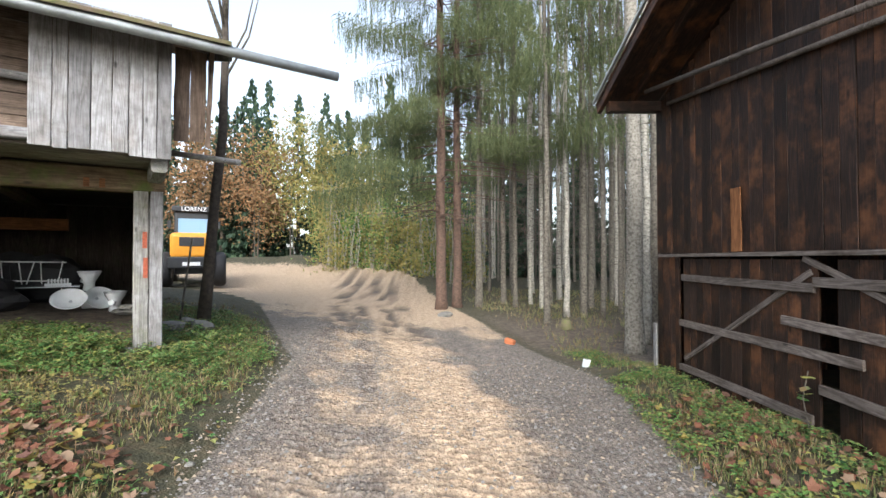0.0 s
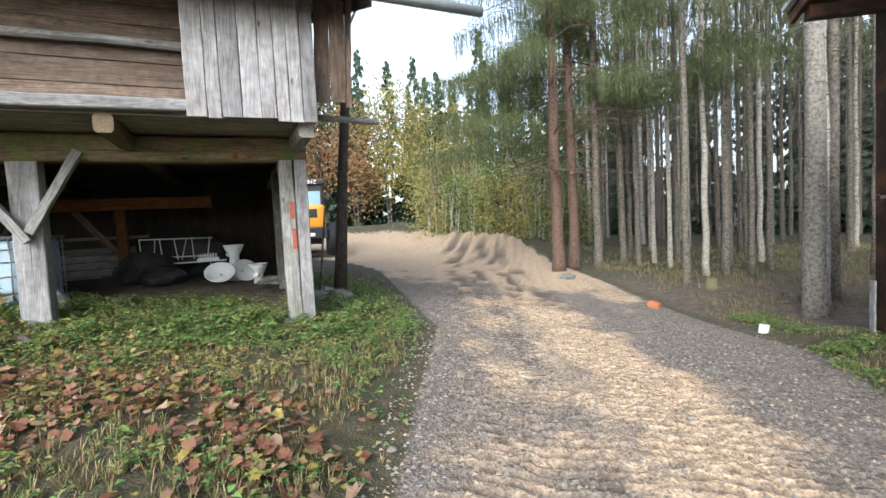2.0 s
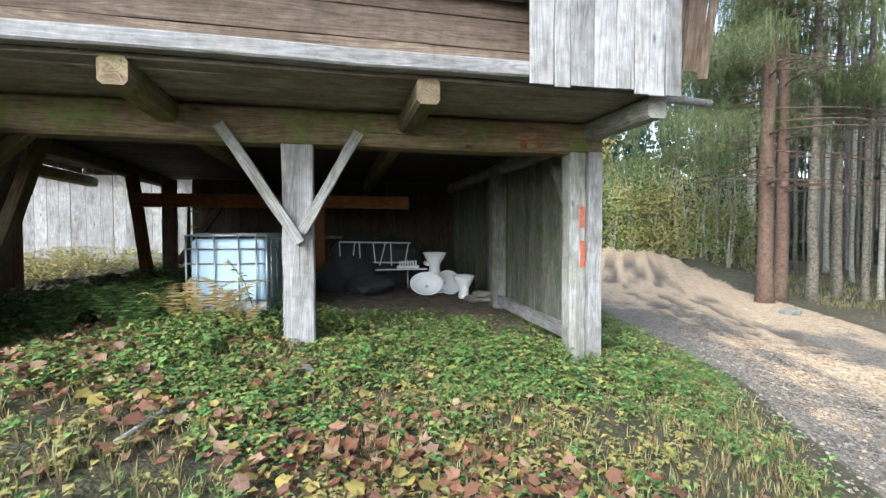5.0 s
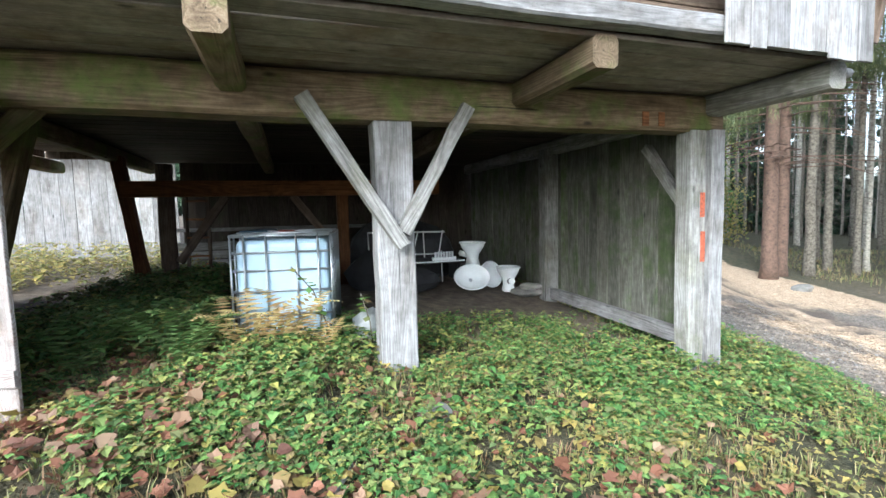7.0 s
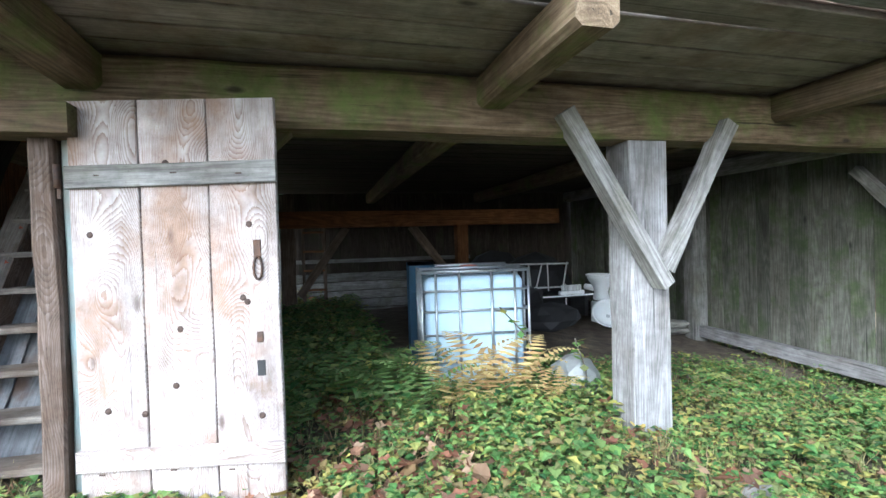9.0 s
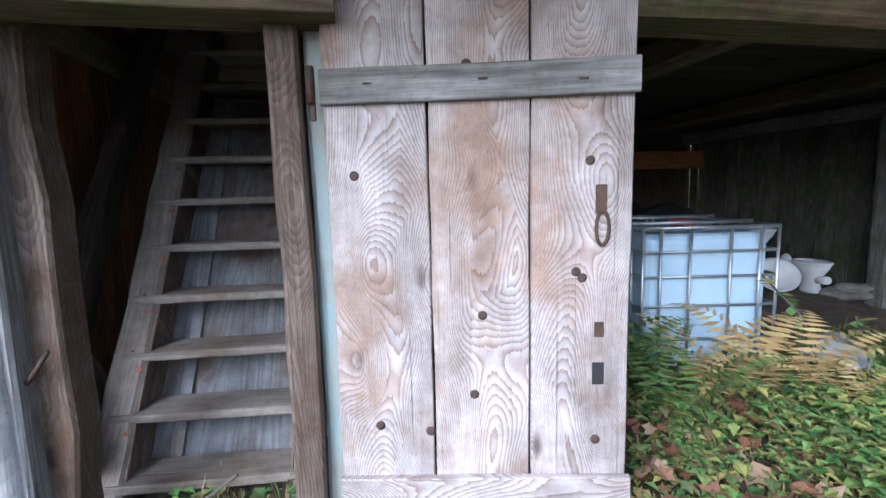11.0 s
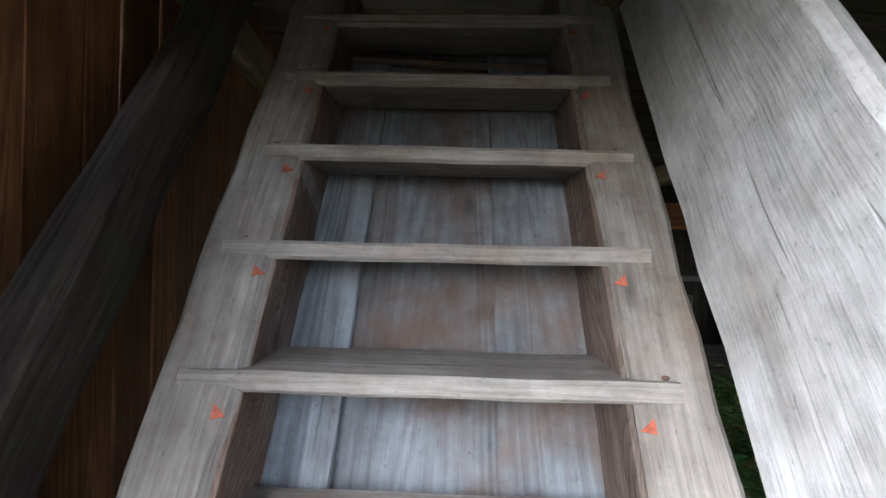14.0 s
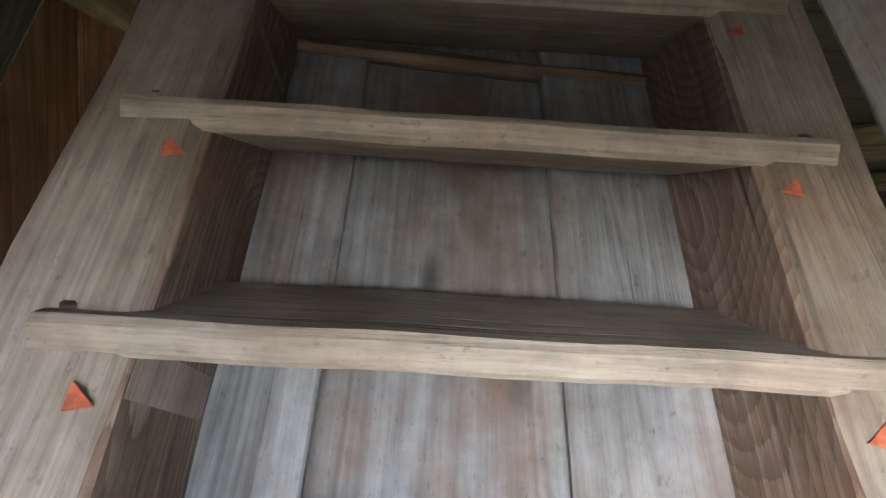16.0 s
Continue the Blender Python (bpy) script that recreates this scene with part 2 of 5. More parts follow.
WHITEPIPE = plain("white_enamelled_tube", (0.72, 0.72, 0.70), 0.4, 0, 0.2)
BLACK = plain("black_rubber", (0.02, 0.02, 0.022), 0.7, 0, 0.4)
PLASTIC = plain("tank_plastic", (0.46, 0.62, 0.76), 0.35, 0, 0.12, 2.0, 0.02)
BLUE = plain("blue_grey_plastic", (0.12, 0.24, 0.38), 0.4, 0, 0.2)
REDCAP = plain("red_plastic", (0.55, 0.07, 0.03), 0.4)
IRON = plain("rusty_iron", (0.055, 0.04, 0.034), 0.7, 0.4, 0.5, 20, 0.3, (0.10, 0.052, 0.03))
STONE = plain("field_stone", (0.22, 0.21, 0.19), 0.9, 0, 0.5, 5.0, 0.5)
YELLOW = plain("yellow_paint", (0.75, 0.32, 0.03), 0.4, 0, 0.15)
MACHINE = plain("dark_machine_paint", (0.03, 0.032, 0.035), 0.5)
ORANGE = plain("orange_paint_mark", (0.40, 0.10, 0.05), 0.9, 0, 0.6, 60.0)
BRICKRED = plain("fired_clay", (0.50, 0.17, 0.07), 0.9, 0, 0.3)
PIPE = plain("weathered_zinc", (0.36, 0.38, 0.38), 0.5, 0.5, 0.35)
ROOFTILE = plain("mossy_roof_tile", (0.17, 0.13, 0.09), 0.9, 0, 0.5, 5.0, 0.5, (0.12, 0.13, 0.04))
LIME = plain("limewash_plaster", (0.72, 0.73, 0.74), 0.9, 0, 0.2, 2.0, 0.2)
TEAL = plain("blue_green_painted_wood", (0.28, 0.36, 0.36), 0.8, 0, 0.4, 4.0, 0.3, (0.30, 0.28, 0.24))
GLASS, _g, _b = nodes_of("window_glass")
_b.inputs["Base Color"].default_value = (0.25, 0.4, 0.55, 1)
_b.inputs["Roughness"].default_value = 0.05
SIGN = plain("white_lettering", (0.8, 0.8, 0.8), 0.5, 0, 0.05)


def ground_material():
    m, nt, bs = nodes_of("earth_and_gravel")
    v, _ = coords(nt, spread=False)
    def att(n):
        a = nt.nodes.new("ShaderNodeAttribute")
        a.attribute_name = n
        return a.outputs["Fac"]
    big = tex(nt, "Noise", v, 0.9, 6.0, 0.65)
    med = tex(nt, "Noise", v, 6.0, 6.0, 0.7)
    peb = nt.nodes.new("ShaderNodeTexVoronoi")
    peb.inputs["Scale"].default_value = 38.0
    nt.links.new(v, peb.inputs["Vector"])
    soil = ramp(nt, med, [(0.3, (0.045, 0.034, 0.025)), (0.55, (0.12, 0.092, 0.066)), (0.75, (0.21, 0.165, 0.12))])
    grav = mixc(nt, 0.68, ramp(nt, peb.outputs["Color"], [(0.1, (0.12, 0.108, 0.098)), (0.5, (0.31, 0.28, 0.25)), (0.9, (0.55, 0.51, 0.47))]), soil)
    sand = ramp(nt, med, [(0.25, (0.25, 0.175, 0.115)), (0.5, (0.45, 0.335, 0.225)), (0.8, (0.58, 0.46, 0.33))])
    sm = math_node(nt, "ADD", att("sand"), math_node(nt, "MULTIPLY", math_node(nt, "SUBTRACT", big, 0.5), 1.6))
    road = mixc(nt, ramp(nt, sm, [(0.38, (0, 0, 0)), (0.62, (1, 1, 1))]), grav, sand)
    grain = ramp(nt, tex(nt, "Noise", v, 24.0, 8.0, 0.75), [(0.36, (0.45, 0.42, 0.40)), (0.52, (0.95, 0.95, 0.95)), (0.66, (1.25, 1.22, 1.2))])
    road = mixc(nt, 1.0, road, grain, "MULTIPLY")
    moss = ramp(nt, med, [(0.3, (0.022, 0.024, 0.011)), (0.5, (0.055, 0.05, 0.024)), (0.75, (0.11, 0.08, 0.045))])
    rm = math_node(nt, "ADD", att("road"), math_node(nt, "MULTIPLY", math_node(nt, "SUBTRACT", med, 0.5), 0.7))
    rf = ramp(nt, rm, [(0.4, (0, 0, 0)), (0.6, (1, 1, 1))])
    off = mixc(nt, att("soil"), moss, soil)
    # Furrow colour: wet mud, plus painted shade between the shoe-print ridges.
    shaded_mud = ramp(nt, med, [(0.3, (0.055, 0.04, 0.03)), (0.7, (0.13, 0.10, 0.075))])
    road = mixc(nt, math_node(nt, "MULTIPLY", att("rut"), 1.0), road, shaded_mud)
    nt.links.new(mixc(nt, rf, off, road), bs.inputs["Base Color"])
    wet = math_node(nt, "ADD", att("wet"), math_node(nt, "MULTIPLY", math_node(nt, "SUBTRACT", med, 0.5), 1.2))
    nt.links.new(ramp(nt, wet, [(0.45, (0.9, 0.9, 0.9)), (0.7, (0.08, 0.08, 0.08))]), bs.inputs["Roughness"])
    h = math_node(nt, "ADD", math_node(nt, "MULTIPLY", peb.outputs["Distance"], 0.35), med)
    bump(nt, bs, h, 0.8, 0.04)
    return m


GROUND = ground_material()

# ---- building helpers ----
ANG = radians(33.0)
UX, UY = math.cos(ANG), math.sin(ANG)
BARN_AT = Matrix.Translation((-6.87, 5.43, 0)) @ Matrix.Rotation(ANG, 4, "Z")   # x along the front, y into the barn
rng = random.Random(7)


def B(u, v, z):
    """A place in the grey barn, in world metres."""
    return BARN_AT @ Vector((u, v, z))


def smooth(a, b, x):
    t = min(1.0, max(0.0, (x - a) / (b - a)))
    return t * t * (3 - 2 * t)


def mesh_of(name, bm, mat):
    me = bpy.data.meshes.new(name)
    bm.to_mesh(me)
    bm.free()
    me.materials.append(mat)
    return me


def part(name, bm, material, parent=None, label="", at=None):
    me = bm if isinstance(bm, bpy.types.Mesh) else mesh_of(name, bm, material)
    ob = new(name, me)
    if parent is not None:
        ob.parent = parent
        ob.matrix_parent_inverse = parent.matrix_world.inverted()
    if at is not None:
        ob.matrix_basis = at
    ob.matrix_world = at if at is not None else Matrix()
    if label:
        ob["label"] = label
    return ob


def thing(name, at, label, category, group="", kind=""):
    ob = new(name)
    ob.empty_display_size = 0.1
    ob.matrix_world = at if isinstance(at, Matrix) else Matrix.Translation(at)
    bpy.context.view_layer.update()
    return tagged(ob, label, category, group, kind)


def plank_bm(L, W, T, wob=0.006, seg=6, bevel=0.004, seed=None):
    """A plank from x=0 to L, centred in y and z, with uneven edges."""
    r = random.Random(seed if seed is not None else rng.random())
    bm = bmesh.new()
    rings = []
    a = r.uniform(0, 6)
    for i in range(seg + 1):
        x = L * i / seg
        l = W / 2 + r.uniform(-wob, wob)
        q = W / 2 + r.uniform(-wob, wob)
        h = T / 2
        dz = math.sin(a + i * 0.9) * wob * 0.4
        c = min(bevel, T * 0.3, W * 0.3)
        pts = [(-l, -h + c), (-l, h - c), (-l + c, h), (q - c, h), (q, h - c), (q, -h + c), (q - c, -h), (-l + c, -h)]
        rings.append([bm.verts.new((x, y, z + dz)) for y, z in pts])
    for p, n in zip(rings, rings[1:]):
        for k in range(8):
            bm.faces.new((p[k], p[(k + 1) % 8], n[(k + 1) % 8], n[k]))
    bm.faces.new(list(reversed(rings[0])))
    bm.faces.new(rings[-1])
    bmesh.ops.recalc_face_normals(bm, faces=bm.faces)
    return bm


def along(p, q, up=(0, 0, 1)):
    """The pose of a piece whose own x runs from p to q, its z towards up; and its length."""
    p, q = Vector(p), Vector(q)
    x = (q - p).normalized()
    y = Vector(up).cross(x)
    if y.length < 1e-4:
        y = Vector((0, 1, 0)).cross(x)
    y.normalize()
    z = x.cross(y)
    m = Matrix((x, y, z)).transposed().to_4x4()
    m.translation = p
    return m, (q - p).length


def plank(name, p, q, W, T, mat, parent=None, up=(0, 0, 1), label="", wob=0.006, seg=6, bevel=0.004):
    m, L = along(p, q, up)
    return part(name, plank_bm(L, W, T, wob, seg, bevel), mat, parent, label, m)


def tube_bm(points, radius, sides=6, cap=True):
    """A round bar through points; radius is a number or one for each point."""
    bm = bmesh.new()
    pts = [Vector(p) for p in points]
    rad = radius if isinstance(radius, (list, tuple)) else [radius] * len(pts)
    rings = []
    for i, p in enumerate(pts):
        d = (pts[min(i + 1, len(pts) - 1)] - pts[max(i - 1, 0)]).normalized()
        a = d.orthogonal().normalized() if i == 0 else (a - d * a.dot(d)).normalized()
        b = d.cross(a)
        rings.append([bm.verts.new(p + (a * math.cos(t) + b * math.sin(t)) * rad[i]) for t in (2 * math.pi * k / sides for k in range(sides))])
    for p, n in zip(rings, rings[1:]):
        for k in range(sides):
            bm.faces.new((p[k], p[(k + 1) % sides], n[(k + 1) % sides], n[k])).smooth = True
    if cap:
        bm.faces.new(list(reversed(rings[0])))
        bm.faces.new(rings[-1])
    return bm


def join_bm(*bms):
    out = bmesh.new()
    for b in bms:
        me = bpy.data.meshes.new("tmp")
        b.to_mesh(me)
        b.free()
        out.from_mesh(me)
        bpy.data.meshes.remove(me)
    return out


def box_bm(sx, sy, sz, bevel=0.01, at=(0, 0, 0), segs=2):
    bm = bmesh.new()
    bmesh.ops.create_cube(bm, size=1)
    bmesh.ops.scale(bm, vec=(sx, sy, sz), verts=bm.verts)
    if bevel:
        bmesh.ops.bevel(bm, geom=bm.edges[:], offset=bevel, segments=segs, affect="EDGES", profile=0.5)
    bmesh.ops.translate(bm, vec=at, verts=bm.verts)
    return bm


def lathe_bm(profile, sides=24, squash=(1, 1)):
    bm = bmesh.new()
    rings = []
    for r, z in profile:
        rings.append([bm.verts.new((r * math.cos(t) * squash[0], r * math.sin(t) * squash[1], z)) for t in (2 * math.pi * k / sides for k in range(sides))])
    for p, n in zip(rings, rings[1:]):
        for k in range(sides):
            bm.faces.new((p[k], p[(k + 1) % sides], n[(k + 1) % sides], n[k])).smooth = True
    bm.faces.new(list(reversed(rings[0])))
    bm.faces.new(rings[-1])
    bmesh.ops.recalc_face_normals(bm, faces=bm.faces)
    return bm


def rock_bm(sx, sy, sz, seed):
    bm = bmesh.new()
    bmesh.ops.create_icosphere(bm, subdivisions=2, radius=0.5)
    for v in bm.verts:
        k = 1 + 0.35 * noise.noise(v.co * 2.2 + Vector((seed * 7.1, seed * 3.3, 0)))
        v.co = Vector((v.co.x * sx * k, v.co.y * sy * k, v.co.z * sz * k))
    return bm


def soup(name, verts, faces, mat, smooth_faces=False):
    me = bpy.data.meshes.new(name)
    me.from_pydata(verts.tolist() if hasattr(verts, "tolist") else verts, [], faces.tolist() if hasattr(faces, "tolist") else faces)
    me.materials.append(mat)
    return me


# ---- ground ----
def road_left(y):
    return -1.9 - 0.12 * max(0, y - 2) - 0.35 * max(0, y - 8) - 0.3 * max(0, y - 14)


def road_right(y):
    return 2.2 + 0.16 * (min(y, 8) - 4) - 0.24 * max(0, y - 8)


def ground_z(x, y):
    left = 0.13 * max(0.0, -x - 1.1) * (1 - 0.55 * smooth(13, 21, y))
    left = min(left, 0.90) + 0.06 * min(max(0.0, -x - 12), 15)
    edge = 0.10 * smooth(0, 1.0, road_left(y) - x) * (1 - smooth(12, 16, y))
    right = -0.04 * min(max(0.0, x), 4) - 0.24 * math.exp(-((y - 11) / 4) ** 2) * smooth(-3, 1, x)
    bank = 0.22 * smooth(0, 1.2, x - road_right(y)) * (1 - smooth(8, 10, y))
    far = 0.045 * max(0.0, min(y, 34) - 20) * smooth(12, -2, x)
    return left + edge + right + bank + far


RUT = [0.0]


def ground_detail(x, y):
    """Ruts, track-shoe prints, lumps and heaps; leaves in RUT the wet mud and painted shade of trodden furrows."""
    z = 0.0
    RUT[0] = 0.0
    l, r = road_left(y), road_right(y)
    on = smooth(-0.15, 0.35, x - l) * smooth(-0.3, 0.4, r - x) if y < 30 else 0.0
    c = -0.35 - 0.17 * max(0, y - 4)
    if on > 0:
        for off in (-1.0, -0.35, 0.55, 1.25):
            d = x - (c + off)
            w = math.exp(-(d / 0.33) ** 4)
            k = 0.5 + 0.5 * math.sin(2 * math.pi * (y + 0.12 * x + 0.05 * noise.noise((x * 2, y * 2, 0))) / 0.15 + off * 2)
            cover = smooth(-0.55, -0.05, noise.noise((x * 0.8, y * 0.8, 4.0)))
            z += on * w * (-0.045 + 0.095 * k * cover)
            # Strongest in the troughs, where the ridges would throw shade.
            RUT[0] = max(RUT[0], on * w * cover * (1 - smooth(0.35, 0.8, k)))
        d = x - (c + 0.12)
        z += on * 0.05 * math.exp(-(d / 0.2) ** 2)
        z += on * 0.035 * noise.noise((x * 1.7, y * 1.7, 1.0)) + on * 0.022 * noise.noise((x * 6, y * 6, 2.0)) + on * 0.014 * noise.noise((x * 15, y * 15, 3.0))
    else:
        z += 0.05 * noise.noise((x * 0.9, y * 0.9, 1.0)) + 0.015 * noise.noise((x * 5, y * 5, 2.0))
    # spoil heaps along the far edge of the cleared yard
    for hx, hy, hr, hh in ((-12.5, 33, 2.2, 1.0), (-9.5, 32, 2.0, 0.9), (-6.2, 31, 2.4, 1.05), (-3.4, 29, 2.2, 0.7), (-1.0, 26, 2.2, 0.6), (0.5, 23, 1.8, 0.35)):
        q = ((x - hx) ** 2 + (y - hy) ** 2) / hr ** 2
        if q < 6:
            z += hh * math.exp(-q) * (1 + 0.6 * noise.noise((x * 1.5, y * 1.5, 9)) + 0.25 * noise.noise((x * 4, y * 4, 3)))
    return z


def stretch(a, b, fine, coarse_to, growth=1.22):
    vals = list(np.arange(a, b, fine))
    s, q = fine, b
    while q < coarse_to:
        vals.append(q)
        s *= growth
        q += s
    s, q, lo = fine, a, []
    while q > -coarse_to:
        s *= growth
        q -= s
        lo.append(q)
    return lo[::-1] + vals


def build_ground():
    xs, ys = stretch(-5, 4.4, 0.045, 900), stretch(1.4, 11, 0.032, 900)
    nx, ny = len(xs), len(ys)
    co, road, sand, wet, soil, rut = [], [], [], [], [], []
    for y in ys:
        l, r = road_left(y), road_right(y)
        for x in xs:
            co.append((x, y, ground_z(x, y) + ground_detail(x, y) if abs(x) < 60 and abs(y) < 60 else ground_z(max(-60, min(60, x)), max(-60, min(60, y)))))
            on = smooth(-0.2, 0.3, x - l) * smooth(-0.5, 0.3, r - x) if y < 31 else 0.0
            road.append(on)
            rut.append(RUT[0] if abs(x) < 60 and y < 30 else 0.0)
            c = -0.35 - 0.17 * max(0, y - 4)
            s = math.exp(-((x - c - 0.7) / 0.75) ** 2) * 0.75 + math.exp(-((x - c + 0.75) / 0.45) ** 2) * 0.35
            s = s * 0.8 + 0.22
            s = max(s, smooth(9, 17, y) * 0.95) * (0.5 + 0.5 * smooth(3.0, 5.0, y) if x > 1 else 1)
            sand.append(s)
            wet.append(1.4 * math.exp(-((x - c + 0.25) / 0.15) ** 2) * smooth(5, 6.5, y) * smooth(14, 11, y) + 0.62 * math.exp(-((x - c + 0.8) / 0.4) ** 2) * smooth(6, 8, y) * smooth(14, 11, y))
            lx, ly = (x + 6.87) * UX + (y - 5.43) * UY, -(x + 6.87) * UY + (y - 5.43) * UX
            under = smooth(0.2, 1.2, ly) * smooth(3.2, 2.9, lx)
            soil.append(max(under, smooth(0.0, 0.8, x - r) * smooth(8.5, 10, y) * smooth(18, 14, y)))
    idx = np.arange(nx * ny).reshape(ny, nx)
    f = np.stack([idx[:-1, :-1], idx[:-1, 1:], idx[1:, 1:], idx[1:, :-1]], -1).reshape(-1, 4)
    me = soup("ground", co, f, GROUND)
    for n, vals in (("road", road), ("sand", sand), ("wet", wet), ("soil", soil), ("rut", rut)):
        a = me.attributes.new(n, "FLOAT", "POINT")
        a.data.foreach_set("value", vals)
    me.polygons.foreach_set("use_smooth", [True] * len(me.polygons))
    ob = new("ground", me)
    return tagged(ob, "muddy gravel track between mossy leaf-strewn grass banks", "ground", kind="structure")


build_ground()


def gz(x, y):
    return ground_z(x, y) + ground_detail(x, y)

# ---- the grey barn: open shed below, gallery above ----
V_FRONT, V_JETTY = 0.0, -1.22


def vertical(u, v, z0, z1, W, T, mat, parent, face=(0, 1), name="post", label="", lean=(0, 0), wob=0.006):
    """An upright timber; face: the way, in barn axes, that its breadth looks."""
    f = BARN_AT.to_3x3() @ Vector((face[0], face[1], 0))
    return plank(name, B(u, v, z0), B(u + lean[0], v + lean[1], z1), W, T, mat, parent, f, label, wob, 8, 0.012)


def build_barn_frame():
    frame_ = thing("barn_frame", B(0, 0, 0.6), "weathered grey timber frame of an open barn shed", "timber frame", kind="structure")
    # posts on the front line
    vertical(-0.17, 0.06, gz(*B(-0.17, 0, 0).xy) - 0.1, 2.90, 0.30, 0.26, PALE, frame_, name="post", label="bleached square post with a braced head")
    vertical(3.02, -0.06, gz(*B(3.0, 0, 0).xy) - 0.1, 2.90, 0.17, 0.22, PALE, frame_, label="bleached corner post plank")
    vertical(2.83, -0.02, gz(*B(2.8, 0, 0).xy) - 0.1, 2.90, 0.19, 0.2, GREY, frame_, label="grey corner post with orange marks")
    vertical(2.92, 2.8, 0.3, 3.1, 0.24, 0.2, GREY, frame_)
    plank("brace", B(-2.45, 0.06, 2.95), B(-3.4, 0.06, 2.0), 0.10, 0.13, MOSSY, frame_, BARN_AT.to_3x3() @ Vector((0, -1, 0)))
    # y braces in front of the post
    plank("brace", B(-0.85, -0.15, 3.02), B(-0.14, -0.15, 1.92), 0.10, 0.12, GREY, frame_, BARN_AT.to_3x3() @ Vector((0, -1, 0)))
    plank("brace", B(0.42, -0.125, 3.00), B(-0.13, -0.125, 2.02), 0.10, 0.12, GREY, frame_, BARN_AT.to_3x3() @ Vector((0, -1, 0)))
    plank("brace", B(2.98, 0.75, 2.85), B(2.92, 0.08, 2.1), 0.10, 0.1, GREY, frame_, BARN_AT.to_3x3() @ Vector((1, 0, 0)))
    # head beam and jetty joists
    plank("head_beam", B(-5.0, 0.02, 3.05), B(3.12, 0.02, 3.05), 0.28, 0.34, MOSSY, frame_, wob=0.012, seg=24, bevel=0.03)
    for u in (-4.85, -3.4, -1.3, 0.92, 3.0):
        plank("joist", B(u, V_JETTY + 0.03, 3.13), B(u, 6.5, 3.13), 0.19, 0.2, MOSSY if u < 2 else GREY, frame_, wob=0.008, seg=12, bevel=0.03)
    plank("edge_beam", B(-5.0, V_JETTY + 0.0, 3.33), B(3.05, V_JETTY + 0.0, 3.33), 0.14, 0.13, PALE, frame_, wob=0.012, seg=24, bevel=0.015)
    v = V_JETTY + 0.08
    i = 0
    while v < 6.4:
        w = rng.uniform(0.2, 0.27)
        # Planks behind the front line get the colour with shade painted in.
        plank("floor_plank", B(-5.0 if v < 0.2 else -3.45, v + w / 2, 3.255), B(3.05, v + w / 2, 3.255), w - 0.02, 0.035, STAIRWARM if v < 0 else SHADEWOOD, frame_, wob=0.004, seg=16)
        v += w
    # inner tie of red-brown timber with its own posts and braces
    plank("tie_beam", B(-3.3, 4.4, 2.62), B(1.6, 4.4, 2.62), 0.2, 0.24, RED, frame_, seg=12)
    vertical(-0.1, 4.4, 0.7, 2.5, 0.18, 0.18, RED, frame_)
    vertical(-3.0, 4.3, 0.8, 3.1, 0.16, 0.2, RED, frame_, lean=(-0.35, 0.2))
    vertical(-2.75, 4.5, 0.8, 3.0, 0.2, 0.2, DIM, frame_)
    plank("brace", B(-2.6, 4.45, 1.5), B(-1.9, 4.45, 2.5), 0.12, 0.12, DIM, frame_, BARN_AT.to_3x3() @ Vector((0, -1, 0)))
    plank("brace", B(-0.2, 4.45, 1.6), B(-0.9, 4.45, 2.5), 0.12, 0.12, DIM, frame_, BARN_AT.to_3x3() @ Vector((0, -1, 0)))
    return frame_


def boarded(name, label, p, q, z0, z1, mat, inward, W=(0.16, 0.24), T=0.028, gap=0.006, ragged=0.0, kind="structure", proud=0.012, z1_at=None):
    """A wall of upright boards from p to q (world x, y)."""
    w = thing(name, (p[0], p[1], z0), label, "wall", kind=kind)
    p, q = Vector((p[0], p[1], 0)), Vector((q[0], q[1], 0))
    d = (q - p).normalized()
    s, L = 0.0, (q - p).length
    f = Vector((inward[0], inward[1], 0))
    while s < L - 0.03:
        b = min(rng.uniform(*W), L - s)
        c = p + d * (s + b / 2) + f * rng.uniform(0, proud)
        top = z1 if z1_at is None else z1_at(s + b / 2)
        plank("board", (c.x, c.y, z0 + rng.uniform(0, ragged)), (c.x, c.y, top), b - gap, T, mat, w, f, wob=0.004, seg=5)
        s += b
    return w


def flat(u, v):
    return tuple(B(u, v, 0).xy)


N_OUT = tuple((BARN_AT.to_3x3() @ Vector((0, -1, 0))).xy)
U_OUT = tuple((BARN_AT.to_3x3() @ Vector((1, 0, 0))).xy)

build_barn_frame()
# side wall of the shed, sill beam
boarded("wall_shed_side", "grey vertical board wall with green algae inside the shed", flat(3.06, 0.12), flat(3.06, 6.4), 0.25, 3.22, ALGAE, U_OUT, W=(0.18, 0.28), proud=0.02)
sill = thing("sill_beam", B(2.9, 0.1, 0.7), "bleached timber sill beam along the board wall", "beam", kind="structure")
plank("beam", B(2.93, 0.1, 0.80), B(2.93, 2.75, 0.86), 0.1, 0.16, PALE, sill, seg=10)
# Back boards with the shed's shade painted into their colour.
boarded("wall_shed_back", "vertical boards closing the shed's back, darkened like shade", flat(-2.9, 6.45), flat(3.1, 6.45), 0.4, 3.23, SHADEWOOD, N_OUT, gap=-0.012)
backlow = thing("log_wall", B(-3, 6.2, 0.6), "low wall of horizontal grey planks with a stack of rubble behind", "wall", kind="structure")
for i in range(5):
    plank("plank", B(-3.0, 6.2, 0.95 + i * 0.17), B(-0.2, 6.2, 0.95 + i * 0.17), 0.05, 0.155, GREY, backlow)
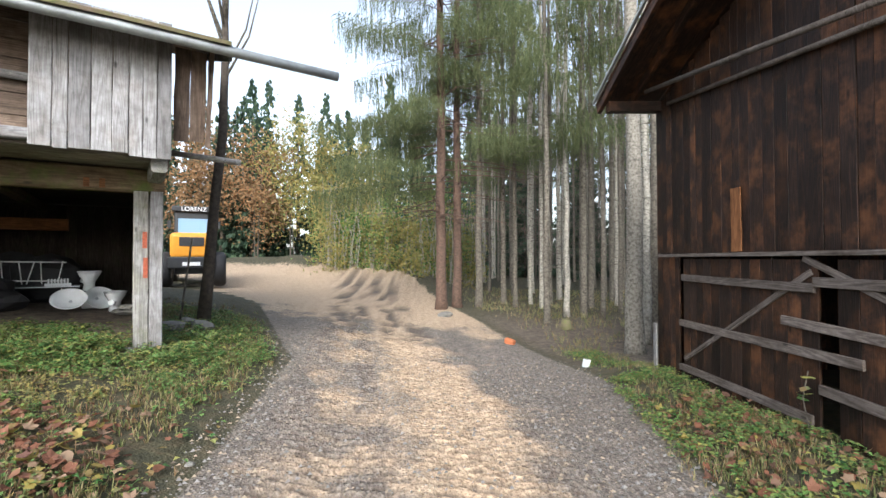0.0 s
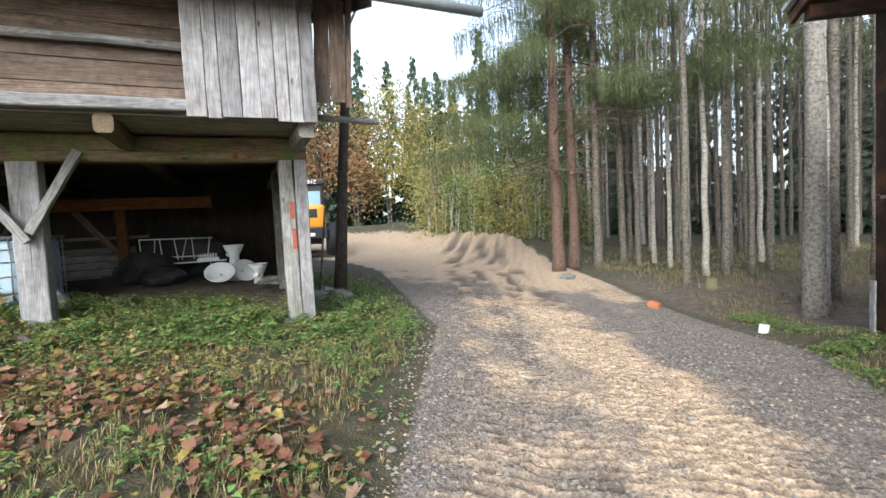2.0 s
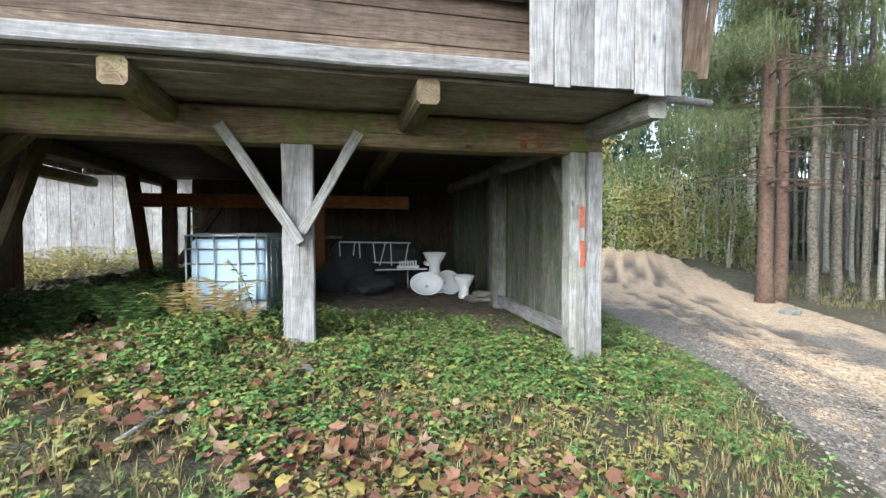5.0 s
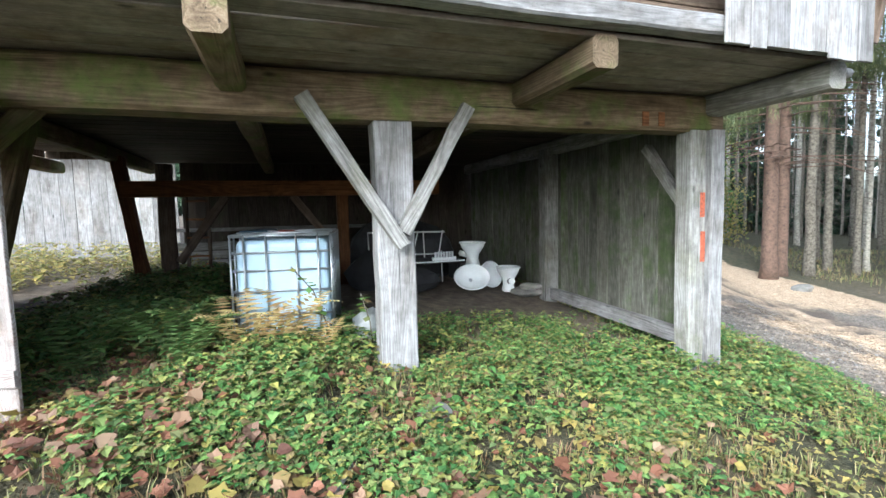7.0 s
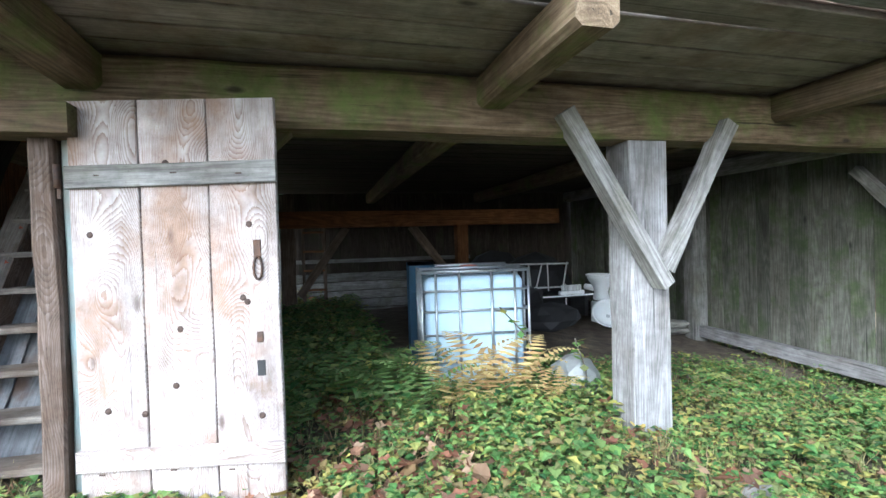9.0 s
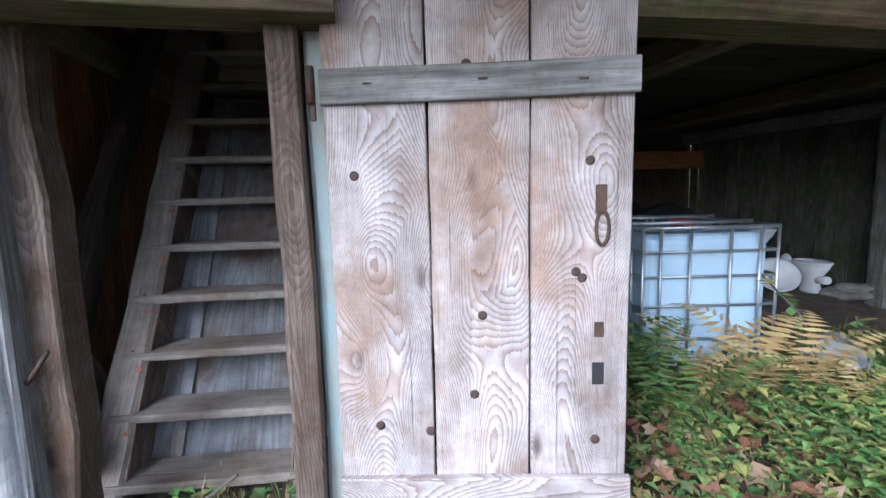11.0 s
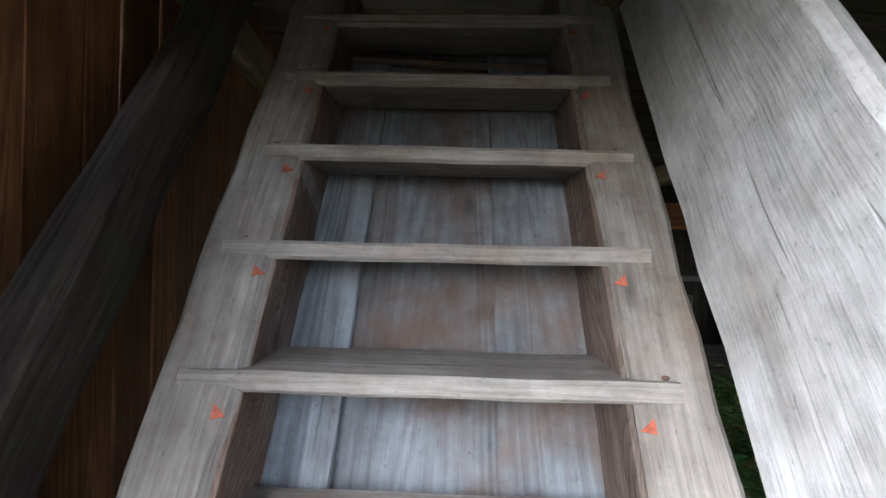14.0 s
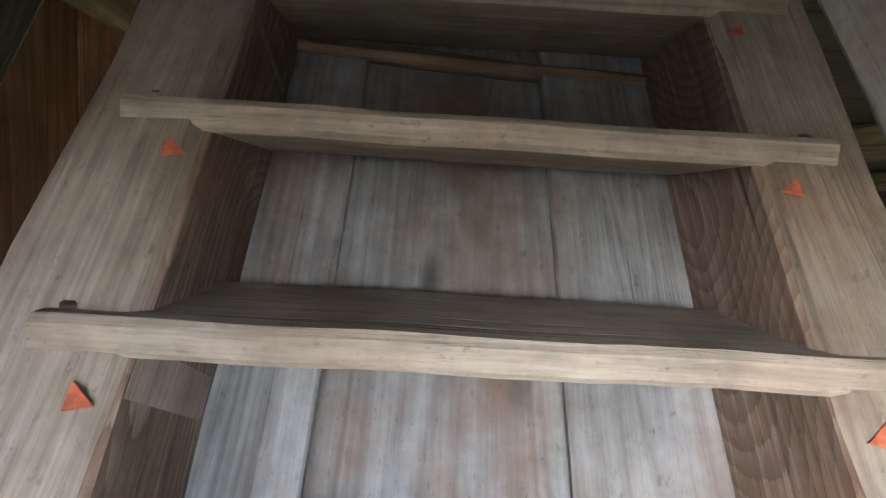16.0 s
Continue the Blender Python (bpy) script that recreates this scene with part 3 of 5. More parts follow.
plank("rail", B(-3.0, 6.1, 1.95), B(0.6, 6.1, 1.93), 0.06, 0.07, PALE, backlow)

# gallery parapet: horizontal dark boards with a log rail, pale upright boards at the corner
gallery = thing("gallery_front", B(-2, V_JETTY, 3.3), "dark horizontal board cladding of the barn's upper floor", "wall", kind="structure")
z = 3.40
while z < 5.0:
    h = rng.uniform(0.2, 0.28)
    # The unseen run over the stair bay is added to keep light out.
    plank("board", B(-5.0, V_JETTY + 0.30, z + h / 2), B(2.95, V_JETTY + 0.30, z + h / 2), h - 0.008, 0.03, DIM, gallery, BARN_AT.to_3x3() @ Vector((0, -1, 0)), wob=0.004, seg=14)
    z += h
plank("log_rail", B(-5.0, V_JETTY + 0.2, 4.10), B(1.8, V_JETTY + 0.2, 4.05), 0.10, 0.09, GREY, gallery, wob=0.012, seg=24, bevel=0.03)
u = 1.72
corner = thing("corner_cladding", B(2.4, V_JETTY, 3.2), "silver-grey weathered upright boards at the barn's upper corner", "wall", kind="structure")
while u < 3.1:
    w = rng.uniform(0.14, 0.22)
    w = min(w, 3.13 - u)
    vertical(u + w / 2, V_JETTY - 0.10 - rng.uniform(0, 0.012), 3.19 + rng.uniform(-0.02, 0.03), 4.95, w - 0.006, 0.026, PALE, corner, (0, -1), "board", wob=0.004)
    u += w
boarded("wall_gallery_side", "brown upright boards on the barn's gable side", flat(3.1, V_JETTY + 0.1), flat(3.1, 6.4), 3.12, 5.2, DIM, U_OUT, z1_at=lambda s: 4.82 + 0.36 * s)

# roof, gutter and barge board
roof = thing("barn_roof", B(0, -1.7, 4.7), "mossy tiled roof with boarded eaves and a zinc gutter", "roof", kind="structure")
m, L = along(B(-5.2, 0, 0), B(3.75, 0, 0))
for v0 in np.arange(-1.7, 6.8, 0.34):
    a, b = B(-5.2, v0, 4.72 + (v0 + 1.7) * 0.36), B(3.75, v0, 4.72 + (v0 + 1.7) * 0.36)
    plank("roof_course", a, b, 0.42, 0.05, ROOFTILE, roof, (BARN_AT.to_3x3() @ Vector((0, -0.34, 0.94))), wob=0.015, seg=30)
for v0 in np.arange(-1.65, 6.8, 0.25):
    plank("eave_board", B(-5.1, v0, 4.65 + (v0 + 1.7) * 0.36), B(3.7, v0, 4.65 + (v0 + 1.7) * 0.36), 0.24, 0.025, DIM, roof, (BARN_AT.to_3x3() @ Vector((0, -0.34, 0.94))), seg=3)
plank("barge_board", B(3.78, -1.68, 4.6), B(3.78, 6.8, 7.65), 0.04, 0.2, GREY, roof)
bm = tube_bm([B(-5.2, -1.80, 4.62), B(0, -1.80, 4.60), B(3.5, -1.80, 4.58), B(5.2, -1.80, 4.56)], 0.065, 10)
part("gutter", bm, PIPE, roof, "weathered zinc gutter reaching past the roof")
for k in range(2):
    plank("verge_plank", B(3.26 + 0.19 * k, -1.05, 3.5 + 0.02 * k), B(3.26 + 0.19 * k, -1.25, 4.7), 0.185, 0.03, DIM, roof, BARN_AT.to_3x3() @ Vector((0, -1, 0)))
plank("verge_batten", B(3.58, -1.07, 3.45), B(3.60, -1.28, 4.75), 0.06, 0.06, DIM, roof, BARN_AT.to_3x3() @ Vector((0, -1, 0)))
bm = tube_bm([B(3.1, -0.6, 3.42), B(4.1, -0.6, 3.38)], 0.045, 8)
part("pole", bm, GREY, roof, "short pole jutting from the gable")

# ---- stair bay ----
ST_AT = Matrix.Translation((-10.625, 3.87, 1.795)) @ Matrix.Rotation(radians(28.0), 4, "Z")   # tread three's nosing
RUN, RISE = 0.15, 0.236
ST_UP = ST_AT.to_3x3() @ Vector((0, -RISE, RUN)).normalized()


def S(a, n, lift=0.0, back=0.0):
    """A place on the stair: a across it, on the nosing line of tread n."""
    return ST_AT @ Vector((a, RUN * (n - 3) + back, RISE * (n - 3) + lift))


def build_stair():
    st = thing("stair", S(0, 0), "steep open wooden stair with thick grey stringers and worn treads", "stair")
    for a in (-0.425, 0.425):
        plank("stringer", S(a, -0.6, -0.02, 0.125), S(a, 10.9, -0.02, 0.125), 0.155, 0.20, STAIRWARM, st, ST_UP, wob=0.008, seg=24, bevel=0.015)
    for a in (-0.345, 0.345):
        plank("cheek", S(a, -0.5, -0.025, 0.13), S(a, 10.8, -0.025, 0.13), 0.012, 0.19, SPLIT, st, ST_UP, "rough brown inner cheek", 0.002, 24, 0.002)
    for n in range(0, 11):
        t = rng.uniform(-0.007, 0.007)
        e0, e1 = rng.uniform(-0.015, 0.015), rng.uniform(-0.015, 0.015)
        plank("tread", S(-0.445 + e0, n, -0.02 + t, 0.11), S(0.445 + e1, n, -0.02 - t, 0.11), 0.22, 0.04, STAIRWARM, st, wob=0.002, seg=20, bevel=0.008)
    for a, b, k in ((-0.40, -0.203, 0.0), (-0.212, 0.141, 0.024), (0.132, 0.40, 0.0)):
        c = (a + b) / 2
        plank("back_board", S(c, -0.5, 0, 0.262 + k), S(c, 8.3, 0, 0.262 + k), b - a, 0.016, STAIR, st, ST_UP, seg=10, wob=0.001)
    plank("back_rail", S(-0.34, 8.0, -0.06, 0.21), S(0.34, 8.0, -0.09, 0.21), 0.03, 0.035, DIM, st)
    for n in range(1, 10):
        for a in (-0.395, 0.395):
            e = 0.013
            bm = bmesh.new()
            side = 1 if a < 0 else -1
            f = bm.faces.new([bm.verts.new(p) for p in ((side * e, e, 0), (side * e, -e, 0), (-side * e, e * 0.6, 0))])
            bmesh.ops.recalc_face_normals(bm, faces=bm.faces)
            r = bmesh.ops.extrude_face_region(bm, geom=[f])
            bmesh.ops.translate(bm, vec=(0, 0, 0.003), verts=[q for q in r["geom"] if isinstance(q, bmesh.types.BMVert)])
            m, _ = along(S(a + side * 0.03, n - 0.42, -0.02, 0.125) + ST_UP * 0.101, S(a + side * 0.03, n, -0.02, 0.125) + ST_UP * 0.101, ST_UP)
            m = m @ Matrix.Rotation(radians(90), 4, "Z")
            part("paint_mark", bm, ORANGE, st, "orange paint triangle", m)
        for a in (-0.415, 0.415):
            p = S(a, n, 0.002, 0.03)
            part("bolt", lathe_bm([(0.010, 0), (0.010, 0.004), (0.006, 0.007)], 8), IRON, st, "dark bolt head", Matrix.Translation(p))
    return st


build_stair()
rail = thing("stair_rail_board", S(0.56, 1), "thick bleached board standing as a rail beside the stair", "handrail")
plank("board", S(0.56, 0.4) + ST_UP * 0.20, S(0.56, 11.5) + ST_UP * 0.20, 0.055, 0.47, RAILPALE, rail, ST_UP, wob=0.004, seg=20, bevel=0.02)
rail2 = thing("stair_side_beam", S(-0.62, 1), "dark brown rail beam along the stair's wall side", "handrail")
# Brown beam in the same wood, its dimness beside the stair painted in.
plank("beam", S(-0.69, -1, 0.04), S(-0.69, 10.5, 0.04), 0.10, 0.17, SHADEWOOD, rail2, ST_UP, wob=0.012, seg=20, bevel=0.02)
prop = thing("raking_prop", B(-3.1, 0.9, 1), "greenish raking prop under the barn floor", "prop", kind="structure")
plank("prop", B(-3.08, 0.45, 1.5), B(-3.08, 1.45, 3.2), 0.12, 0.16, MOSSY, prop, BARN_AT.to_3x3() @ Vector((0, -1, 0)))

# door posts of the stair bay
jamb = thing("door_frame", B(-4.7, 0, 1), "rough split-log door posts, one painted blue-green", "door frame", kind="structure")
for _u, _v, _r in ((-4.61, -0.11, 0.085), (-4.515, -0.075, 0.06)):
    _m, _L = along(B(_u, _v, 0.7), B(_u + 0.01, _v, 2.8), BARN_AT.to_3x3() @ Vector((0, -1, 0)))
    part("jamb_log", tube_bm([(_L * i / 9, rng.uniform(-0.007, 0.007), rng.uniform(-0.005, 0.005)) for i in range(10)], [_r * rng.uniform(0.93, 1.07) for i in range(10)], 14), LOGPALE, jamb, "barkless pale round log", _m)
vertical(-4.455, -0.03, 0.7, 2.8, 0.06, 0.12, PALE, jamb, (0, -1), "jamb_strip", wob=0.004)
vertical(-4.40, 0.08, 0.7, 2.8, 0.12, 0.16, SPLIT, jamb, (0, -1), "inner_jamb", wob=0.016)
vertical(-3.56, -0.06, 0.7, 2.8, 0.10, 0.16, SPLIT, jamb, (0, -1), "hinge_jamb", wob=0.008)
vertical(-3.465, -0.03, 0.7, 2.8, 0.08, 0.12, TEAL, jamb, (0, -1), "painted_jamb", "blue-green painted jamb")
plank("lintel", B(-5.0, -0.16, 2.86), B(-3.4, -0.16, 2.86), 0.2, 0.14, MOSSY, jamb, seg=8)

boarded("wall_stair_side", "reddish-brown upright boards beside the stair", flat(-4.80, 0.12), flat(-4.86, 4.2), 0.7, 3.9, RED, (-UX, -UY), W=(0.12, 0.2))
boarded("wall_loft_back", "dark boards closing the loft", flat(-3.55, 6.45), flat(3.1, 6.45), 3.28, 7.5, DIM, N_OUT, gap=-0.012)
boarded("wall_loft_back_west", "dark boards beside the loft's open hatch", flat(-5.0, 6.45), flat(-4.4, 6.45), 3.28, 7.5, DIM, N_OUT, gap=-0.012)
boarded("wall_loft_hatch_foot", "dark boards under the loft's open hatch", flat(-4.4, 6.45), flat(-3.55, 6.45), 3.28, 4.45, DIM, N_OUT, gap=-0.012)
boarded("wall_loft_hatch_head", "dark boards above the loft's open hatch", flat(-4.4, 6.45), flat(-3.55, 6.45), 5.25, 7.5, DIM, N_OUT, gap=-0.012)
boarded("wall_loft_end", "dark boards on the loft's far end", flat(-5.0, V_JETTY + 0.1), flat(-5.0, 6.4), 3.3, 6.0, DIM, (-UX, -UY), z1_at=lambda s: 4.8 + 0.36 * s)
loft = thing("loft_floor", B(-4, 2.6, 3.2), "dark loft floor planks at the stair head", "floor", kind="structure")
for i in range(17):
    v = 1.95 + i * 0.26
    plank("floor_plank", B(-4.9, v, 3.40), B(-3.45, v, 3.40), 0.25, 0.035, DIM, loft)

HINGE = Vector((-9.69, 3.44))
DOOR_DIR = Vector((0.940, 0.342))


def build_door():
    d = thing("plank_door", (HINGE.x, HINGE.y, 0.95), "washed-out pine plank door standing wide open", "door")
    f = Vector((DOOR_DIR.y, -DOOR_DIR.x, 0))
    def at(s, out=0.0):
        return (HINGE.x + DOOR_DIR.x * s + f.x * out, HINGE.y + DOOR_DIR.y * s + f.y * out)
    edges = (0.0, 0.325, 0.645, 0.965)
    for a, b in zip(edges, edges[1:]):
        c = at((a + b) / 2)
        plank("door_board", (*c, 0.93), (*c, 2.96), b - a - 0.006, 0.032, DOOR, d, f, seg=10, wob=0.003)
    for z, h in ((2.60, 0.105), (1.26, 0.10)):
        plank("batten", (*at(0.0, 0.03), z), (*at(0.97, 0.03), z + 0.01), 0.03, h, GREY if z > 2 else DOOR, d, wob=0.003)
    return d


build_door()

# ---- the dark barn across the track ----
BX = 3.9
def barn_top(y):
    return 4.55 + (8.25 - y) * 0.35 if y > 2 else 4.55 + 6.25 * 0.35 - (2 - y) * 0.35


boarded("wall_dark_barn", "dark tarred upright boards of a barn gable, streaked red-brown", (BX, 8.25), (BX, -4.0), 1.97, 4.4, BARN, (-1, 0), W=(0.15, 0.26), z1_at=lambda s: barn_top(8.25 - s))
boarded("wall_dark_barn_foot", "dark boards beside the barn gate", (BX, 8.25), (BX, 7.5), -0.2, 1.96, BARN, (-1, 0))
boarded("wall_dark_barn_north", "dark tarred boards of the barn's long side", (BX + 0.05, 8.25), (BX + 9, 8.25), -0.3, 4.55, BARN, (0, 1))
boarded("wall_dark_barn_near", "dark tarred boards beside the barn gate", (BX, 2.0), (BX, -4.0), 0.0, 1.95, BARN, (-1, 0))


def build_gate(y0, y1, label, rails, brace=None):
    g = thing("barn_gate", (BX, y0, 0.1), label, "gate")
    s = y0
    while s > y1 + 0.03:
        w = min(rng.uniform(0.16, 0.25), s - y1)
        c = s - w / 2
        plank("gate_board", (BX - 0.02, c, 0.02), (BX - 0.02, c, 1.88), w - 0.006, 0.028, BARN, g, (-1, 0, 0), wob=0.004)
        s -= w
    for za, zb, ya, yb in rails:
        plank("gate_rail", (BX - 0.06, ya, za), (BX - 0.06, yb, zb), 0.045, 0.10, BARNRAIL, g, wob=0.008)
    if brace:
        (ya, za), (yb, zb) = brace
        plank("gate_brace", (BX - 0.045, ya, za), (BX - 0.045, yb, zb), 0.025, 0.07, BARNRAIL, g)
    return g


build_gate(7.35, 4.73, "closed dark plank barn gate with grey rails", ((1.58, 1.58, 7.35, 4.75), (0.86, 0.90, 7.4, 4.2), (0.16, 0.20, 7.4, 4.8)), ((7.3, 0.3), (4.8, 1.75)))
build_gate(4.5, 2.0, "dark plank barn gate leaf standing slightly apart", ((1.65, 1.65, 4.75, 2.0), (1.2, 1.1, 5.2, 2.0), (0.55, 0.5, 4.7, 2.0)), ((4.9, 1.9), (3.2, 1.2)))
head = thing("gate_rail_pole", (BX - 0.1, 7, 1.95), "thin grey pole along the head of the barn gate", "pole")
plank("pole", (BX - 0.09, 8.0, 1.93), (BX - 0.09, 2.0, 1.96), 0.05, 0.05, BARNRAIL, head)
for za, zb, x in ((4.50, 3.75, 3.83), (4.7, 3.7, 3.45)):
    pl = thing("long_pole", (x, 7.5, za), "long weathered pole hung under the barn's eave", "pole")
    part("pole", tube_bm([(x, 7.7, za), (x, 5.2, za - (za - zb) * 0.45), (x, 2.2, zb)], 0.035, 8), BARNRAIL, pl)
rf = thing("dark_barn_roof", (BX, 8.3, 4.3), "wide overhanging boarded roof of the dark barn", "roof", kind="structure")
for k in range(18):
    x = 3.12 + k * 0.55
    plank("roof_board", (x, 8.4, 4.70), (x, 2.0, 4.70 + 6.4 * 0.34), 0.54, 0.04, BARN, rf, (0, 0.35, 0.94), seg=4)
for x in (2.9, 3.4):
    plank("rafter", (x, 8.4, 4.61), (x, 2.0, 4.61 + 6.4 * 0.34), 0.07, 0.16, BARN, rf, (0, 0.35, 0.94), seg=8)
plank("purlin", (2.95, 8.1, 4.56), (BX + 4, 8.1, 4.56), 0.16, 0.18, BARN, rf)
plank("roof_edge", (2.82, 8.45, 4.75), (2.82, 2.0, 4.75 + 6.45 * 0.34), 0.05, 0.05, PIPE, rf)
for k in range(18):
    x = 3.12 + k * 0.55
    plank("roof_board", (x, -4.2, 4.70), (x, 2.0, 4.70 + 6.4 * 0.34), 0.54, 0.04, BARN, rf, (0, -0.35, 0.94), seg=4)
# Unseen walls, added so no sky lights the inside behind the gates.
boarded("wall_dark_barn_rear", "unseen boards added to darken the barn from the rear", (BX + 9, 8.2), (BX + 9, -4.0), -0.3, 4.4, BARN, (1, 0), W=(0.5, 0.6), z1_at=lambda s: barn_top(8.2 - s))
boarded("wall_dark_barn_south", "unseen boards added to darken the barn from the south", (BX, -4.0), (BX + 9, -4.0), -0.3, 4.6, BARN, (0, -1), W=(0.5, 0.6))
# the one bright split board and the stained ones
bright = thing("split_board", (BX, 5.9, 2.0), "freshly split bright orange board on the dark barn wall", "board")
plank("board", (BX - 0.04, 6.02, 1.98), (BX - 0.04, 6.02, 2.82), 0.2, 0.02, RED, bright, (-1, 0, 0))

foot = thing("threshold_board", S(0, -1), "worn grey threshold board at the stair foot", "board")
plank("board", S(-0.5, -0.9, -0.02, -0.05), S(0.5, -0.9, -0.02, -0.05), 0.36, 0.05, STAIR, foot)
chain = thing("chain_heap", S(-0.4, -0.9), "rusty chain heaped beside the stair foot", "chain")
for k in range(26):
    at = Matrix.Translation(S(-0.40 + rng.uniform(-0.14, 0.14), -0.9, 0.02 + rng.uniform(0, 0.06), -0.05 + rng.uniform(-0.1, 0.1))) @ pose(0, 0, 0, rng.uniform(0, 90), rng.uniform(0, 90), rng.uniform(0, 360))
    part("link", tube_bm([(0.03 * math.cos(a), 0.018 * math.sin(a), 0) for a in (k2 * math.pi / 5 for k2 in range(11))], 0.006, 5, False), IRON, chain, "", at)

# ---- fittings on the door and frame ----
plank_door = bpy.data.objects["plank_door"]
DOOR_F = Vector((DOOR_DIR.y, -DOOR_DIR.x, 0))


def on_door(s, z, out=0.02):
    m = Matrix((Vector((DOOR_DIR.x, DOOR_DIR.y, 0)), Vector((0, 0, 1)), DOOR_F)).transposed().to_4x4()
    m.translation = Vector((HINGE.x, HINGE.y, z)) + Vector((DOOR_DIR.x, DOOR_DIR.y, 0)) * s + DOOR_F * out
    return m


def ring_bm(rx, ry, t, n=14):
    return tube_bm([(rx * math.cos(a), ry * math.sin(a), 0) for a in (2 * math.pi * k / n for k in range(n + 1))], t, 6, False)


def door_fittings():
    part("hasp_plate", box_bm(0.035, 0.09, 0.006, 0.002), IRON, plank_door, "rusty iron hasp plate", on_door(0.865, 2.24))
    part("hasp_loop", ring_bm(0.02, 0.055, 0.006), IRON, plank_door, "rusty iron hasp loop", on_door(0.868, 2.15, 0.028))
    part("lock_plate", box_bm(0.03, 0.05, 0.005, 0.002), IRON, plank_door, "", on_door(0.865, 1.82))
    for z, h in ((1.67, 0.075),):
        part("latch_hole", box_bm(0.038, h, 0.004, 0.001), BLACK, plank_door, "dark hole cut for a latch", on_door(0.865, z, 0.017))
    for s, z in ((0.09, 2.33), (0.45, 2.66), (0.83, 2.36), (0.49, 1.87), (0.46, 1.60), (0.86, 1.44), (0.14, 1.49), (0.31, 1.47), (0.79, 2.01), (0.81, 1.99)):
        part("knot", lathe_bm([(0.016, 0), (0.015, 0.004), (0.006, 0.005)], 14), KNOT, plank_door, "dark round knot", on_door(s, z, 0.0145))
    for s, z in ((0.15, 2.605), (0.5, 2.61), (0.8, 2.6), (0.12, 1.2), (0.45, 1.21), (0.72, 1.2)):
        part("nail_scar", box_bm(0.03, 0.008, 0.004, 0.002), KNOT, plank_door, "", on_door(s, z, 0.0455))
    part("hinge_strap", box_bm(0.02, 0.16, 0.012, 0.004), IRON, plank_door, "rusty hinge strap", on_door(-0.025, 2.58, 0.035))
    part("hinge_pin", tube_bm([(0, -0.05, 0), (0, 0.06, 0)], 0.014, 8), IRON, plank_door, "", on_door(-0.025, 2.60, 0.05))


KNOT = plain("dark_knot", (0.06, 0.035, 0.025), 0.7, 0, 0.5, 40)
door_fittings()
frame_ob = bpy.data.objects["door_frame"]
for u, z in ((-4.61, 2.55), (-4.63, 2.22), (-4.59, 2.18), (-4.60, 1.78), (-4.61, 1.62)):
    m = BARN_AT @ Matrix.Translation((u, -0.194, z)) @ Matrix.Rotation(radians(90), 4, "X")
    part("branch_stub", lathe_bm([(0.015, 0), (0.014, 0.003), (0.006, 0.004)], 12, (0.9, 1.1)), STAIRWARM, frame_ob, "sawn tan branch stub", m)
part("iron_hook", tube_bm([B(-4.46, 0.0, 1.72), B(-4.42, -0.05, 1.70), B(-4.38, -0.06, 1.75), B(-4.35, -0.05, 1.80)], 0.008, 6), IRON, frame_ob, "rusty iron hook")
lid = thing("round_lid", B(-4.45, 0.45, 1.2), "large round wooden barrel lid leaning on the wall", "lid")
part("disc", lathe_bm([(0.30, 0), (0.31, 0.02), (0.28, 0.035)], 32), DIM, lid, "", BARN_AT @ Matrix.Translation((-4.62, 0.45, 1.42)) @ Matrix.Rotation(radians(72), 4, "Y"))

# ---- water tank in its cage ----
def build_tank():
    ca, sa = math.cos(radians(24)), math.sin(radians(24))
    at = Matrix.Translation((-8.30, 5.70, 0.93)) @ Matrix.Rotation(radians(24), 4, "Z")
    t = thing("ibc_tank", at, "white plastic water tank in a galvanised cage on a pallet", "water tank")
    w, d, h = 0.90, 1.10, 0.98
    def put(n, bm, mat, lab=""):
        return part(n, bm, mat, t, lab, at)
    put("bottle", box_bm(w - 0.04, d - 0.04, h - 0.06, 0.07, (0, d / 2, 0.10 + (h - 0.06) / 2), 4), PLASTIC, "bluish white plastic bottle")
    put("pallet", join_bm(*[box_bm(w + 0.02, 0.1, 0.05, 0.01, (0, y, 0.06)) for y in (0.02, d / 2, d - 0.02)], *[box_bm(0.1, d, 0.05, 0.01, (x, d / 2, 0.01)) for x in (-w / 2 + 0.06, 0, w / 2 - 0.06)]), STEEL, "steel skid pallet")
    put("cap", lathe_bm([(0.085, 1.045), (0.085, 1.085), (0.07, 1.095)], 20), REDCAP, "red screw cap").matrix_world = at @ Matrix.Translation((0, 0.35, 0.0))
    r = 0.011
    a, b = w / 2 + 0.008, d + 0.008
    for z in (0.12, 0.30, 0.53, 0.73, 0.90, 1.06):
        put("hoop", tube_bm([(-a, -0.008, z), (a, -0.008, z), (a, b, z), (-a, b, z), (-a, -0.008, z)], r if z < 1 else 0.016, 6), STEEL)
    for x in (-a + 0.12, -a + 0.32, a - 0.32, a - 0.12, -a, a):
        put("upright", tube_bm([(x, -0.012, 0.08), (x, -0.012, 1.07)], r, 6), STEEL)
    for y in (0.15, 0.38, 0.62, 0.85, 1.05):
        put("upright", tube_bm([(-a - 0.004, y, 0.08), (-a - 0.004, y, 1.07)], r, 6), STEEL)
        put("upright", tube_bm([(a + 0.004, y, 0.08), (a + 0.004, y, 1.07)], r, 6), STEEL)
    for y in (0.25, 0.8):
        put("top_bar", tube_bm([(-a, y, 1.075), (a, y, 1.075)], 0.016, 6), STEEL)
    return t


build_tank()

